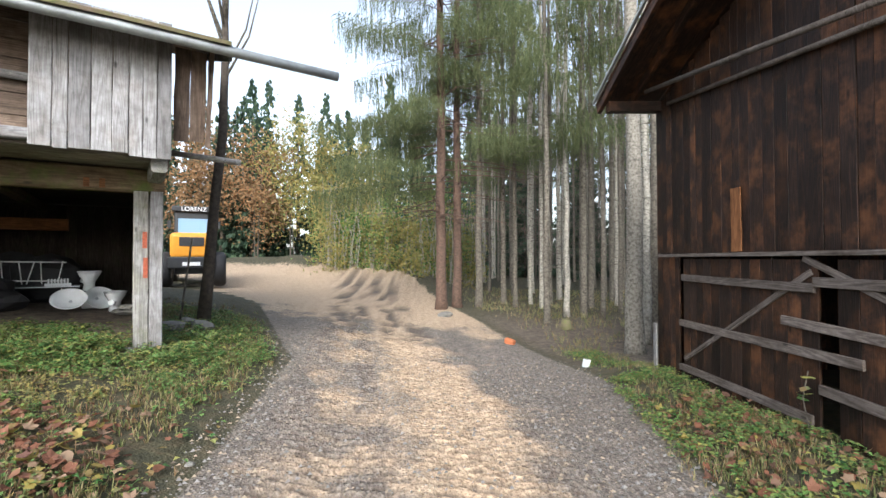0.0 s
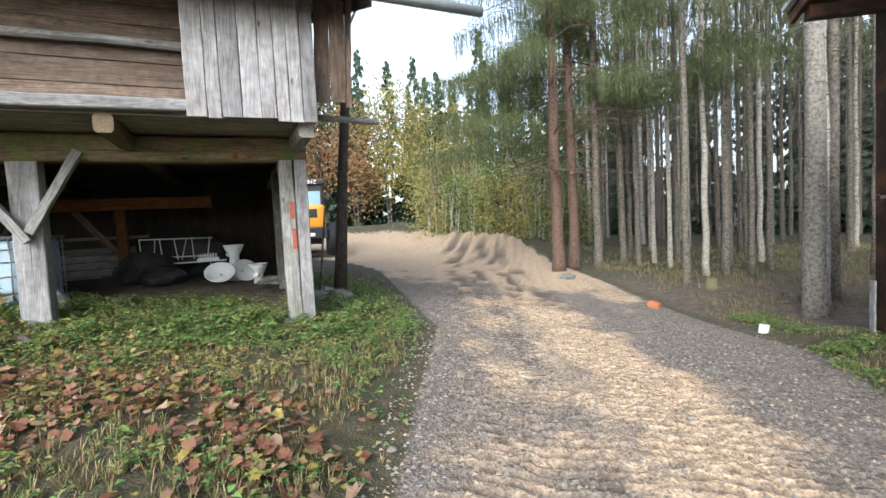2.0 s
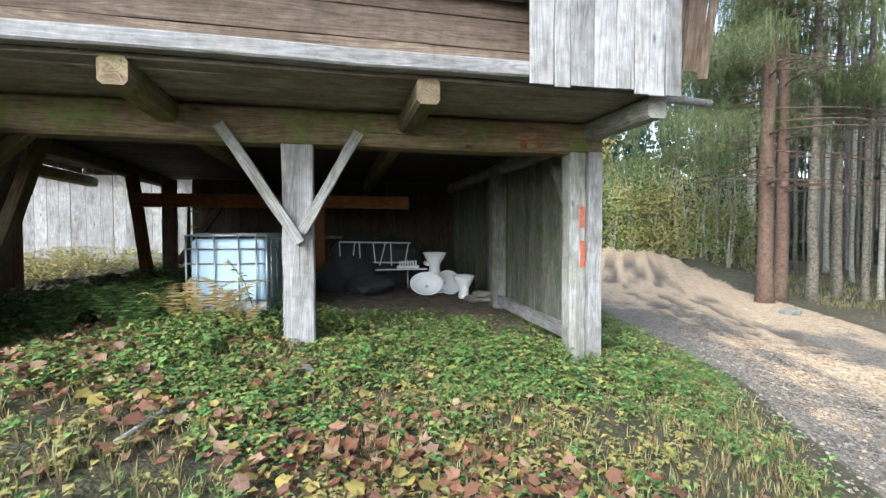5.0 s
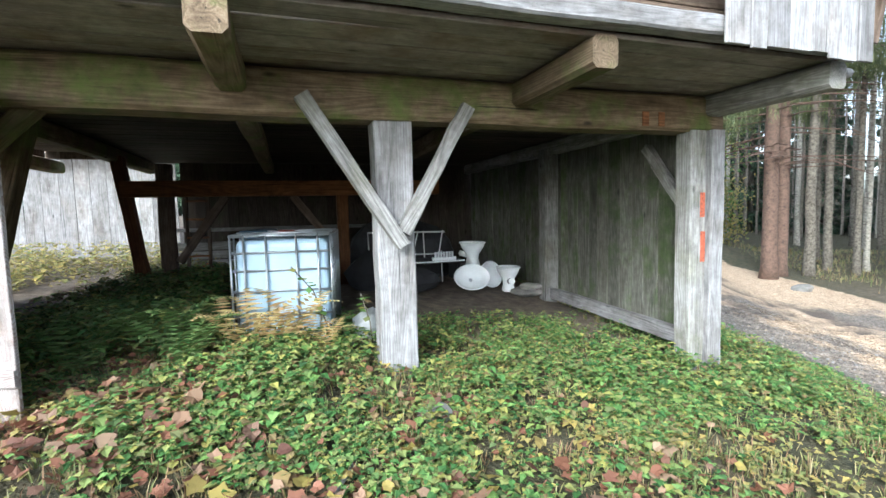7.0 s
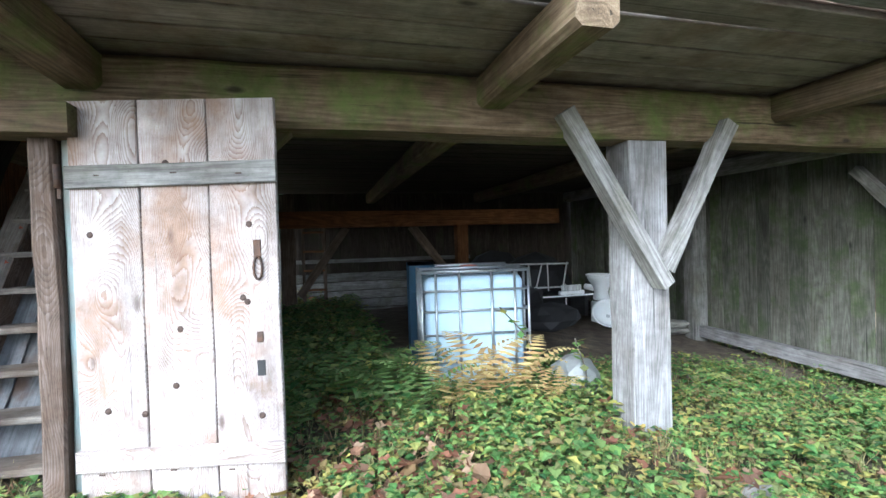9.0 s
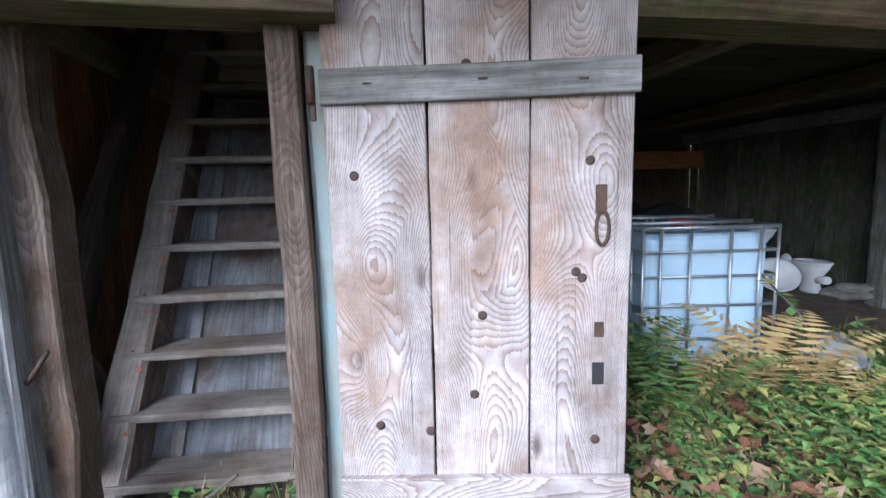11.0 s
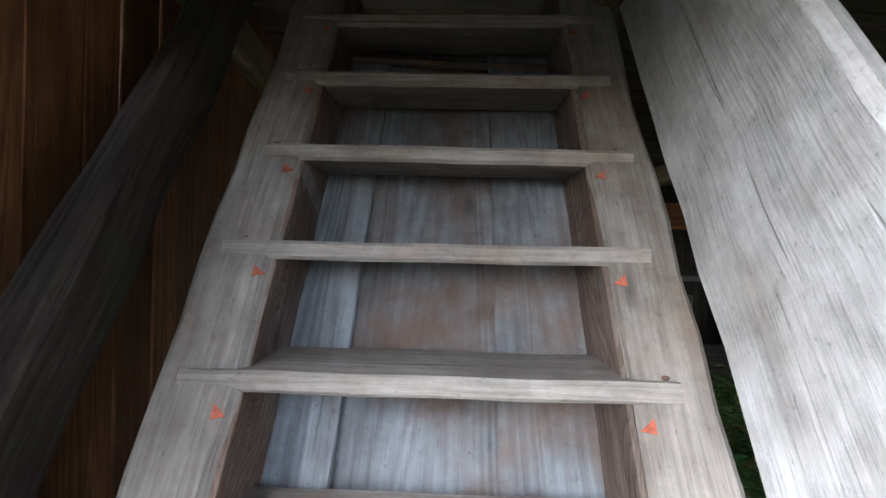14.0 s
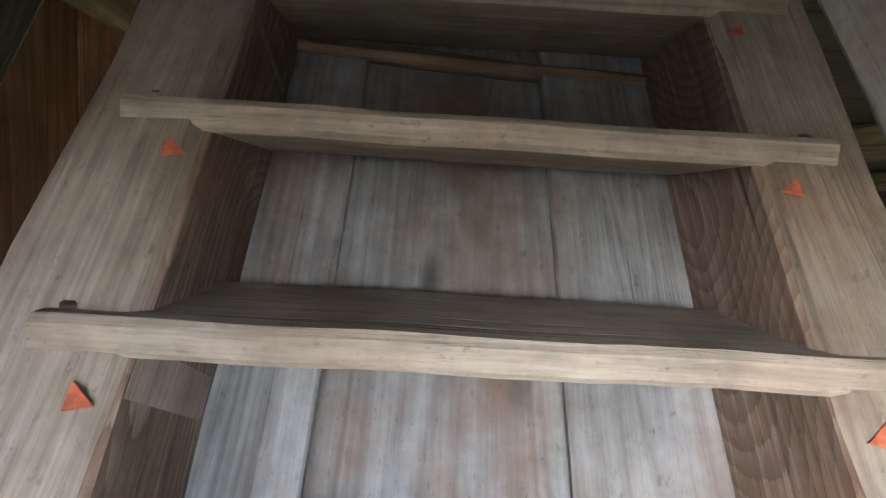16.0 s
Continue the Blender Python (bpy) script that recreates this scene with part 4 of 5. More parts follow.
# the shell of a bath or trough standing on end beside the tank
tub = thing("plastic_trough", (-9.15, 6.35, 1.0), "blue-grey plastic trough standing on its side by the tank", "trough")
bm = bmesh.new()
prof = [(0.0, -0.42), (0.22, -0.42), (0.34, -0.3), (0.36, 0.0), (0.34, 0.3), (0.22, 0.42), (0.0, 0.42)]
inner = [(x * 0.9 - 0.0, y * 0.92) for x, y in prof]
for z0, z1 in ((0, 1),):
    rows = []
    for z in np.linspace(-0.52, 0.52, 9):
        k = 1 - 0.25 * (abs(z) / 0.52) ** 4
        rows.append([bm.verts.new((x * k, y, z)) for x, y in prof])
    for p, q in zip(rows, rows[1:]):
        for i in range(len(prof) - 1):
            bm.faces.new((p[i], p[i + 1], q[i + 1], q[i])).smooth = True
    bm.faces.new(rows[0])
    bm.faces.new(rows[-1])
    bmesh.ops.solidify(bm, geom=bm.faces[:], thickness=0.02)
part("shell", bm, BLUE, tub, "", Matrix.Translation((-9.22, 6.45, 1.50)) @ Matrix.Rotation(radians(24), 4, "Z"))

# ---- sanitary ware and clutter at the back ----
def build_toilet(at, label):
    t = thing("toilet", at, label, "toilet")
    part("bowl", lathe_bm([(0.10, 0), (0.11, 0.03), (0.09, 0.12), (0.10, 0.2), (0.17, 0.32), (0.19, 0.39), (0.17, 0.395), (0.13, 0.3), (0.05, 0.22)], 22, (1.0, 1.25)), CERAMIC, t, "", at)
    part("rim", ring_bm(0.185, 0.235, 0.018, 22), CERAMIC, t, "", at @ Matrix.Translation((0, 0, 0.395)))
    part("outlet", tube_bm([(0, 0.12, 0.18), (0, 0.28, 0.2)], 0.05, 12), CERAMIC, t, "", at)
    return t


def build_basin(at, label):
    t = thing("wash_basin", at, label, "wash basin")
    part("bowl", lathe_bm([(0.05, 0.0), (0.18, 0.03), (0.27, 0.13), (0.30, 0.17), (0.28, 0.175), (0.24, 0.12), (0.14, 0.05), (0.03, 0.035)], 26, (1.0, 0.75)), CERAMIC, t, "", at)
    part("drain", lathe_bm([(0.03, 0.036), (0.03, 0.042), (0.015, 0.04)], 12), STEEL, t, "chrome drain", at)
    return t


def ground_at(u, v, dz=0.0):
    p = B(u, v, 0)
    return Matrix.Translation((p.x, p.y, gz(p.x, p.y) + dz))


build_toilet(ground_at(2.45, 3.3) @ Matrix.Rotation(radians(200), 4, "Z"), "white ceramic toilet bowl standing on the earth floor")
build_toilet(ground_at(2.0, 3.75, 0.36) @ Matrix.Rotation(radians(60), 4, "Z"), "white ceramic toilet bowl stacked on a cistern")
build_basin(ground_at(1.75, 3.25, 0.17) @ pose(0, 0, 0, 60, 0, 25), "white ceramic wash basin tipped on its edge")
build_basin(ground_at(2.12, 3.55, 0.22) @ pose(0, 0, 0, 80, 10, 60), "white ceramic wash basin leaning upright")
cis = thing("cistern", ground_at(2.05, 3.78), "white ceramic toilet cistern lying under a bowl", "cistern")
part("tank", box_bm(0.36, 0.2, 0.34, 0.03, (0, 0, 0.17)), CERAMIC, cis, "", ground_at(2.05, 3.78) @ pose(0, 0, 0, 0, 0, 40))
wb = thing("white_bar_radiator", ground_at(1.5, 3.8), "small white slatted heater lying on a dark bench", "heater")
for i in range(7):
    part("slat", box_bm(0.028, 0.05, 0.10, 0.005), CERAMIC, wb, "", ground_at(1.5, 3.8, 0.50) @ Matrix.Rotation(ANG, 4, "Z") @ Matrix.Translation((-0.15 + i * 0.05, 0, 0)))
part("body", box_bm(0.42, 0.08, 0.1, 0.01), CERAMIC, wb, "", ground_at(1.5, 3.8, 0.41) @ Matrix.Rotation(ANG, 4, "Z"))
bench = thing("dark_bench", ground_at(1.1, 4.0), "long dark bench with a pale edge", "bench")
part("seat", box_bm(1.5, 0.5, 0.05, 0.015), BLACK, bench, "", ground_at(1.1, 4.0, 0.33) @ Matrix.Rotation(ANG, 4, "Z"))
part("edge", box_bm(1.5, 0.02, 0.025, 0.005), CERAMIC, bench, "pale edge strip", ground_at(1.1, 4.0, 0.34) @ Matrix.Rotation(ANG, 4, "Z") @ Matrix.Translation((0, -0.262, 0)))
for x in (-0.65, 0.65):
    part("leg", box_bm(0.06, 0.45, 0.32, 0.01), BLACK, bench, "", ground_at(1.1, 4.0, 0.16) @ Matrix.Rotation(ANG, 4, "Z") @ Matrix.Translation((x, 0, 0)))
for k, (u, v, sx, sz) in enumerate(((0.75, 3.1, 0.9, 0.34), (0.35, 3.6, 1.0, 0.62), (1.3, 4.6, 1.3, 0.9), (0.6, 4.9, 1.2, 1.0))):
    bag = thing("dark_bundle", ground_at(u, v), "dark slumped bundle of rubber sheeting on the floor", "bundle", "bundles in the shed")
    part("sheet", rock_bm(sx, 0.6, sz * 1.3, k + 3), BLACK, bag, "", ground_at(u, v, sz * 0.42) @ Matrix.Rotation(ANG, 4, "Z"))
rack = thing("white_rack", ground_at(0.6, 4.2), "white enamelled bed-frame rack standing among clutter", "rack")
RK = BARN_AT @ Matrix.Translation((0.25, 4.0, 0))
for z in (1.48, 1.86):
    part("rail", tube_bm([(0, 0, z), (1.35, 0.05, z - 0.03)], 0.014, 6), WHITEPIPE, rack, "", RK)
for x, dx in ((0.0, 0.02), (0.28, -0.05), (0.36, 0.03), (0.62, 0.05), (0.86, -0.12), (0.95, 0.02), (1.3, -0.08)):
    part("bar", tube_bm([(x + dx, 0.02, 1.40), (x, 0.0, 1.86)], 0.011, 6), WHITEPIPE, rack, "", RK)
for x in (0.02, 1.28):
    part("leg", tube_bm([(x, 0.0, 0.75), (x, 0.03, 1.5)], 0.012, 6), WHITEPIPE, rack, "", RK)
stone = thing("flat_stone", ground_at(2.75, 3.0), "flat grey field stones beside the wall", "stone")
part("stone", rock_bm(0.6, 0.4, 0.16, 1), STONE, stone, "", ground_at(2.65, 3.0, 0.06))
part("stone", rock_bm(0.4, 0.3, 0.12, 2), STONE, stone, "", ground_at(2.7, 2.95, 0.17))
for k, (x, y, s) in enumerate(((-4.55, 6.75, 0.22), (-6.55, 4.75, 0.26), (-4.9, 8.5, 0.5), (-4.6, 9.0, 0.45), (-5.0, 9.2, 0.4), (-4.3, 8.1, 0.3), (0.2, 15.6, 0.5), (-2.2, 4.0, 0.09))):
    st = thing("stone", (x, y, gz(x, y)), "rough grey stone half sunk in the grass", "stone", "stones by the barn")
    part("rock", rock_bm(s, s * 0.8, s * 0.55, k + 11), STONE, st, "", Matrix.Translation((x, y, gz(x, y) + s * 0.08)))
sheet = thing("plastic_sheet", (-7.45, 6.0, 0.9), "crumpled clear plastic sheet over a heap beside the tank", "plastic sheet")
part("sheet", rock_bm(0.42, 0.4, 0.55, 5), PIPE, sheet, "", Matrix.Translation((-7.5, 5.95, 0.98)))
for u, z0, z1 in ((2.815, 2.06, 2.3), (2.825, 1.62, 1.92)):
    mk = part("paint_mark", box_bm(0.06, 0.004, z1 - z0, 0.002), ORANGE, bpy.data.objects["barn_frame"], "orange paint mark", BARN_AT @ Matrix.Translation((u + 0.06, -0.122, (z0 + z1) / 2)))
for u in (2.18, 2.36):
    part("peg_hole", box_bm(0.07, 0.02, 0.13, 0.004), RED, bpy.data.objects["barn_frame"], "fresh orange mortise", BARN_AT @ Matrix.Translation((u, -0.122, 2.98)))
rub = thing("rubble_heap", ground_at(-2.2, 6.6), "heap of broken bricks behind the shed", "rubble")
for k in range(14):
    part("brick", box_bm(0.24, 0.12, 0.08, 0.01), BRICKRED if k % 2 else STONE, rub, "", ground_at(-2.4 + rng.uniform(-0.5, 0.6), 5.9 + rng.uniform(-0.2, 0.2), 0.05 + 0.06 * (k // 4)) @ pose(0, 0, 0, rng.uniform(-20, 20), rng.uniform(-20, 20), rng.uniform(0, 180)))

# ladder behind the shed
lad = thing("ladder", ground_at(-2.5, 4.7), "short dark wooden ladder leaning by the inner post", "ladder")
for du in (0, 0.32):
    plank("rail", B(-2.55 + du, 4.75, 1.0), B(-2.55 + du, 4.95, 2.7), 0.05, 0.05, DIM, lad, BARN_AT.to_3x3() @ Vector((0, -1, 0)))
for i in range(5):
    plank("rung", B(-2.55, 4.76 + i * 0.035, 1.25 + i * 0.3), B(-2.23, 4.76 + i * 0.035, 1.25 + i * 0.3), 0.04, 0.03, RED, lad)

# ---- neighbouring buildings ----
boarded("wall_far_shed", "sunlit silver-grey board wall of a neighbouring shed", flat(-9.5, 9.6), flat(-3.6, 9.6), 1.2, 3.9, PALE, N_OUT, W=(0.25, 0.38))
boarded("wall_far_shed_top", "grey boards above the neighbouring shed's eave", flat(-9.5, 9.9), flat(-3.6, 9.9), 3.6, 6.5, GREY, N_OUT)
fs = thing("far_shed_roof", B(-6, 9.3, 4), "weathered lean-to roof on the neighbouring shed", "roof", kind="structure")
for k in range(4):
    plank("roof_board", B(-9.6, 9.25 + 0.22 * k, 3.72 + 0.09 * k), B(-3.5, 9.25 + 0.22 * k, 3.72 + 0.09 * k), 0.25, 0.03, PALE, fs)


def build_house():
    c = Vector((-21.5, 6.8, 1.4))
    h = thing("farmhouse", c, "limewashed farmhouse with weathered boards over a small blue window", "house")
    at = Matrix.Translation(c) @ Matrix.Rotation(radians(72), 4, "Z")
    part("wall", box_bm(9, 6, 3.2, 0.02, (0, 3, 0.9)), LIME, h, "white limewashed wall", at)
    for i in range(40):
        part("board", plank_bm(2.6, 0.215, 0.03, 0.004, 3), DIM, h, "", at @ Matrix.Translation((-4.4 + i * 0.225, -0.05, 2.85)) @ Matrix.Rotation(radians(-90), 4, "Y"))
    for k in range(3):
        part("eave_course", box_bm(9.4, 0.35, 0.06, 0.01, (0, -0.35 + 0.18 * k, 2.55 + 0.1 * k)), PALE, h, "", at)
    part("roof", box_bm(9.8, 7.2, 0.2, 0.02, (0, 3, 5.5)), ROOFTILE, h, "", at)
    for x in (-3.2, -0.65, 2.4):
        w = part("window", box_bm(0.85, 0.08, 1.2, 0.01, (x, -0.02, 1.55)), TEAL, h, "blue-painted window", at)
        part("pane", box_bm(0.32, 0.03, 1.0, 0.005, (x - 0.19, -0.06, 1.55)), GLASS, w, "", at)
        part("pane", box_bm(0.32, 0.03, 1.0, 0.005, (x + 0.19, -0.06, 1.55)), GLASS, w, "", at)


build_house()

# ---- yellow wheeled machine ----
def build_machine():
    c = (-11.2, 21.5)
    at = Matrix.Translation((c[0], c[1], gz(*c))) @ Matrix.Rotation(radians(24), 4, "Z") @ Matrix.Scale(1.12, 4)
    m = thing("wheel_loader", at, "yellow wheeled construction machine parked on the yard", "construction machine")
    def put(n, bm, mat, lab="", parent=None):
        return part(n, bm, mat, parent or m, lab, at)
    put("hood", box_bm(1.5, 1.6, 1.0, 0.18, (0, -0.6, 1.6), 4), YELLOW, "yellow engine hood")
    put("grille", box_bm(0.85, 0.03, 0.35, 0.01, (0, -1.41, 1.75)), MACHINE, "dark grille")
    put("bumper", box_bm(1.6, 0.3, 0.45, 0.05, (0, -1.35, 0.95)), MACHINE)
    put("number_plate", box_bm(0.6, 0.02, 0.14, 0.005, (0, -1.52, 0.9)), SIGN)
    put("chassis", box_bm(1.2, 3.0, 0.5, 0.05, (0, 0.4, 0.75)), MACHINE)
    cab = put("cab", box_bm(1.45, 1.4, 1.25, 0.1, (0, 0.65, 2.45), 3), MACHINE, "dark cab frame")
    put("rear_window", box_bm(1.15, 0.03, 0.62, 0.02, (0, -0.07, 2.42)), GLASS, "", cab)
    put("cab_roof", box_bm(1.6, 1.6, 0.22, 0.05, (0, 0.6, 3.12)), MACHINE, "", cab)
    for x in (-0.9, 0.9):
        put("mirror", box_bm(0.14, 0.05, 0.3, 0.02, (x, 0.1, 2.5)), MACHINE)
    tc = bpy.data.curves.new("sign_text", "FONT")
    tc.body, tc.size, tc.extrude, tc.align_x = "LORENZ", 0.24, 0.005, "CENTER"
    to = bpy.data.objects.new("sign_tmp", tc)
    scene.collection.objects.link(to)
    bpy.context.view_layer.update()
    me = bpy.data.meshes.new_from_object(to.evaluated_get(bpy.context.evaluated_depsgraph_get()))
    bpy.data.objects.remove(to)
    me.materials.clear()
    me.materials.append(SIGN)
    part("lettering", me, SIGN, m, "white raised lettering", at @ Matrix.Translation((0, -0.22, 3.03)) @ Matrix.Rotation(radians(90), 4, "X"))
    for x in (-0.95, 0.95):
        for y in (-0.7, 1.6):
            w = part("wheel", lathe_bm([(0.3, -0.2), (0.6, -0.24), (0.68, -0.15), (0.70, 0), (0.68, 0.15), (0.6, 0.24), (0.3, 0.2)], 28), BLACK, m, "", at @ Matrix.Translation((x, y, 0.68)) @ Matrix.Rotation(radians(90), 4, "Y"))
            part("rim", lathe_bm([(0.33, -0.22), (0.33, 0.22)], 20), PIPE, w, "", at @ Matrix.Translation((x, y, 0.68)) @ Matrix.Rotation(radians(90), 4, "Y"))


build_machine()
bk = thing("clay_brick", (1.79, 11.83, gz(1.79, 11.83)), "broken orange clay brick lying on the track", "brick")
part("brick", box_bm(0.26, 0.13, 0.13, 0.012), BRICKRED, bk, "", Matrix.Translation((1.79, 11.83, gz(1.79, 11.83) + 0.06)) @ pose(0, 0, 0, 8, 12, -40))
wbk = thing("white_block", (2.99, 9.5, gz(2.99, 9.5)), "small white block on the gravel verge", "block")
part("block", box_bm(0.13, 0.1, 0.17, 0.012), CERAMIC, wbk, "", Matrix.Translation((2.99, 9.5, gz(2.99, 9.5) + 0.07)) @ pose(0, 0, 0, 4, 8, 20))
wp = thing("white_post", (3.75, 8.1, gz(3.75, 8.1)), "short white board at the barn's corner", "board")
plank("board", (3.77, 8.12, gz(3.75, 8.1)), (3.77, 8.12, 0.75), 0.1, 0.03, PALE, wp, (-1, 0, 0))

# ---- trees ----
def spray(rnd, L, droop, step, hang, width, feather=0.0):
    """One spruce limb with hanging twigs: vertices and triangles, the limb along +x from the origin."""
    vs, fs = [], []
    def ribbon(p, q, w):
        d = (q - p)
        s = Vector((-d.y, d.x, 0.0)) if abs(d.x) + abs(d.y) > 1e-3 else Vector((1, 0, 0))
        s = (s.normalized() + Vector((rnd.uniform(-.6, .6), rnd.uniform(-.6, .6), 0))).normalized() * w
        m = p.lerp(q, 0.45)
        i = len(vs)
        vs.extend((p, m + s, m - s, q))
        fs.append((i, i + 1, i + 2))
        fs.append((i + 1, i + 3, i + 2))
    def twig(p, q, w):
        if not feather:
            ribbon(p, q, w)
            return
        ribbon(p, q, w * 0.3)
        k = max(2, int((q - p).length / feather))
        for j in range(k):
            b = p.lerp(q, (j + rnd.random() * 0.8) / k)
            e = b + Vector((rnd.uniform(-.085, .085), rnd.uniform(-.085, .085), -rnd.uniform(0.03, 0.13)))
            s = Vector((rnd.uniform(-1, 1), rnd.uniform(-1, 1), rnd.uniform(-.4, .4))).normalized() * w * 0.55
            i = len(vs)
            vs.extend((b + s, b - s, e))
            fs.append((i, i + 1, i + 2))
    n = max(3, int(L / step))
    for i in range(n):
        t = (i + rnd.random()) / n
        if t < 0.18:
            continue
        c = Vector((L * t, 0, -droop * L * t * t + 0.12 * L * t ** 4))
        for side in (-1, 1):
            r = (0.15 + 0.9 * (1 - t) * t * 2.2) * L * 0.32 * rnd.uniform(0.5, 1.2)
            tip = c + Vector((r * 0.45, side * r, -0.25 * r))
            ribbon(c, tip, width)
            k = max(1, int(r / 0.16))
            for j in range(k):
                a = c.lerp(tip, (j + rnd.random()) / k)
                h = hang * rnd.uniform(0.35, 1.25)
                twig(a, a + Vector((rnd.uniform(-.12, .12), rnd.uniform(-.12, .12), -h)), width * rnd.uniform(0.6, 1.1))
        twig(c, c + Vector((rnd.uniform(-.1, .15), rnd.uniform(-.1, .1), -hang * rnd.uniform(0.5, 1.2))), width)
    return vs, fs


def crown_mesh(name, seed, z0, z1, r0, r1, count, step, hang, width, mat, wedge=None, droop=0.22, feather=0.0):
    rnd = random.Random(seed)
    V, F = [], []
    for i in range(count):
        t = (i + rnd.random()) / count
        z = z0 + (z1 - z0) * t
        L = (r0 + (r1 - r0) * t) * rnd.uniform(0.6, 1.1)
        vs, fs = spray(rnd, L, droop, step, hang, width, feather)
        a = rnd.uniform(0, 2 * math.pi) if wedge is None else rnd.uniform(*wedge)
        m = Matrix.Translation((0, 0, z)) @ Matrix.Rotation(a, 4, "Z")
        o = len(V)
        V.extend([(m @ v)[:] for v in vs])
        F.extend([(x + o, y + o, w + o) for x, y, w in fs])
    return soup(name, V, F, mat)


def limbs_mesh(name, seed, z0, z1, r0, r1, count, mat, thick=0.025, droop=0.2):
    rnd = random.Random(seed)
    bms = []
    out = bmesh.new()
    for i in range(count):
        t = (i + rnd.random()) / count
        z, L, a = z0 + (z1 - z0) * t, (r0 + (r1 - r0) * t) * rnd.uniform(0.4, 1.1), rnd.uniform(0, 6.28)
        pts = [Vector((math.cos(a + 0.15 * k * rnd.uniform(-1, 1)) * L * k / 4, math.sin(a + 0.1 * k * rnd.uniform(-1, 1)) * L * k / 4, z - droop * L * (k / 4) ** 2 * rnd.uniform(0.5, 1.4))) for k in range(5)]
        b = tube_bm(pts, [thick * (1 - 0.22 * k) for k in range(5)], 4, False)
        me = bpy.data.meshes.new("t")
        b.to_mesh(me)
        b.free()
        out.from_mesh(me)
        bpy.data.meshes.remove(me)
    return mesh_of(name, out, mat)


def trunk_bm(h, r, seed, lean=0.0, flare=1.35):
    rnd = random.Random(seed)
    n = 12
    pts = [(lean * h * i / n + rnd.uniform(-.03, .03) * (i > 0), rnd.uniform(-.03, .03) * (i > 0), h * (i / n) ** 1.5 - 0.15) for i in range(n + 1)]
    rad = [r * (1 - 0.7 * (i / n) ** 1.5) * (flare if i == 0 else 1.12 if i == 1 else 1) for i in range(n + 1)]
    return tube_bm(pts, rad, 12)


def spruce(x, y, h, r, bark, crown, limbs, label, group="", seed=1, lean=0.0):
    at = Matrix.Translation((x, y, gz(x, y)))
    t = thing("spruce_tree", at, label, "tree", group)
    part("trunk", trunk_bm(h, r, seed, lean), bark, t, "", at)
    if limbs:
        part("dead_branch", limbs, bark, t, "", at)
    if crown:
        part("crown", crown, NEEDLES, t, "", at)
    return t


BIG_CROWN = crown_mesh("crown_a", 5, 4.8, 15, 5.2, 3.6, 36, 0.12, 0.85, 0.026, NEEDLES, feather=0.05)
BIG_CROWN_B = crown_mesh("crown_b", 6, 6.5, 16, 4.6, 3.0, 24, 0.12, 0.85, 0.026, NEEDLES, feather=0.05)
BIG_LIMBS = limbs_mesh("limbs_a", 5, 3.2, 15, 4.2, 3.0, 60, BARKRED, 0.03)
FIR_CROWNS = [crown_mesh("crown_c%d" % k, 20 + k, 9.0, 19, 2.4, 1.2, 15, 0.2, 0.6, 0.03, NEEDLES) for k in range(3)]
FIR_LIMBS = [limbs_mesh("limbs_c%d" % k, 30 + k, 1.6, 13, 1.2, 2.0, 80, BARK, 0.012, 0.3) for k in range(3)]

spruce(0.10, 17.4, 22, 0.205, BARKRED, BIG_CROWN, BIG_LIMBS, "tall spruce with reddish bark and long drooping branches", seed=1)
spruce(0.75, 18.3, 22, 0.18, BARKRED, BIG_CROWN_B, BIG_LIMBS, "tall spruce with a reddish-brown scaly trunk", seed=2)
spruce(1.65, 18.6, 20, 0.15, BARK, BIG_CROWN_B, FIR_LIMBS[0], "spruce with a grey broken-branched trunk", seed=3)
spruce(4.66, 11.04, 20, 0.21, BARKGREY, None, FIR_LIMBS[1], "thick pale lichen-covered spruce trunk near the barn", seed=4)
spruce(3.4, 14.6, 19, 0.10, BARK, crown_mesh("crown_d", 9, 6.2, 14, 3.4, 2.0, 24, 0.11, 0.9, 0.026, NEEDLES, feather=0.05), FIR_LIMBS[2], "slender spruce with low hanging green sprays", seed=5)

proto = []
for k in range(3):
    for b, bark in enumerate((BARK, BARKPALE)):
        proto.append(None)
forest_rng = random.Random(11)
spots = [(4.56, 16.4), (5.2, 16.5), (5.7, 16.0), (5.5, 12.2), (5.9, 12.6), (4.2, 18.7), (3.2, 19.2), (2.85, 20.2), (4.1, 20.4), (4.9, 20.2), (5.8, 22.1), (2.8, 24.8), (3.7, 22.8), (6.5, 14.4), (6.9, 17.5), (7.6, 19.6), (6.3, 19.0), (7.3, 15.4), (8.2, 17.2)]
tries = 0
while len(spots) < 190 and tries < 6000:
    tries += 1
    x, y = forest_rng.uniform(2.2, 34), forest_rng.uniform(13.5, 52)
    if x < 2.6 + 0.02 * (y - 18) or (y < 19 and x < 6.5) or x > 5 + 0.75 * y:
        continue
    if all((x - a) ** 2 + (y - b) ** 2 > 1.5 for a, b in spots):
        spots.append((x, y))
made = {}
for i, (x, y) in enumerate(spots):
    k, pale = i % 3, (i * 7) % 5 < 2
    key = (k, pale)
    turn = Matrix.Translation((x, y, gz(x, y) if y < 24 else ground_z(x, y))) @ Matrix.Rotation(forest_rng.uniform(0, 6.28), 4, "Z")
    s = forest_rng.uniform(0.75, 1.2)
    if key not in made:
        made[key] = spruce(x, y, 21, (0.10, 0.125, 0.085)[k], BARKPALE if pale else BARK, FIR_CROWNS[k], FIR_LIMBS[k], "slender forest spruce with bare lower trunk and dead twigs", "forest spruces", seed=40 + i)
    else:
        copy_thing(made[key], turn)

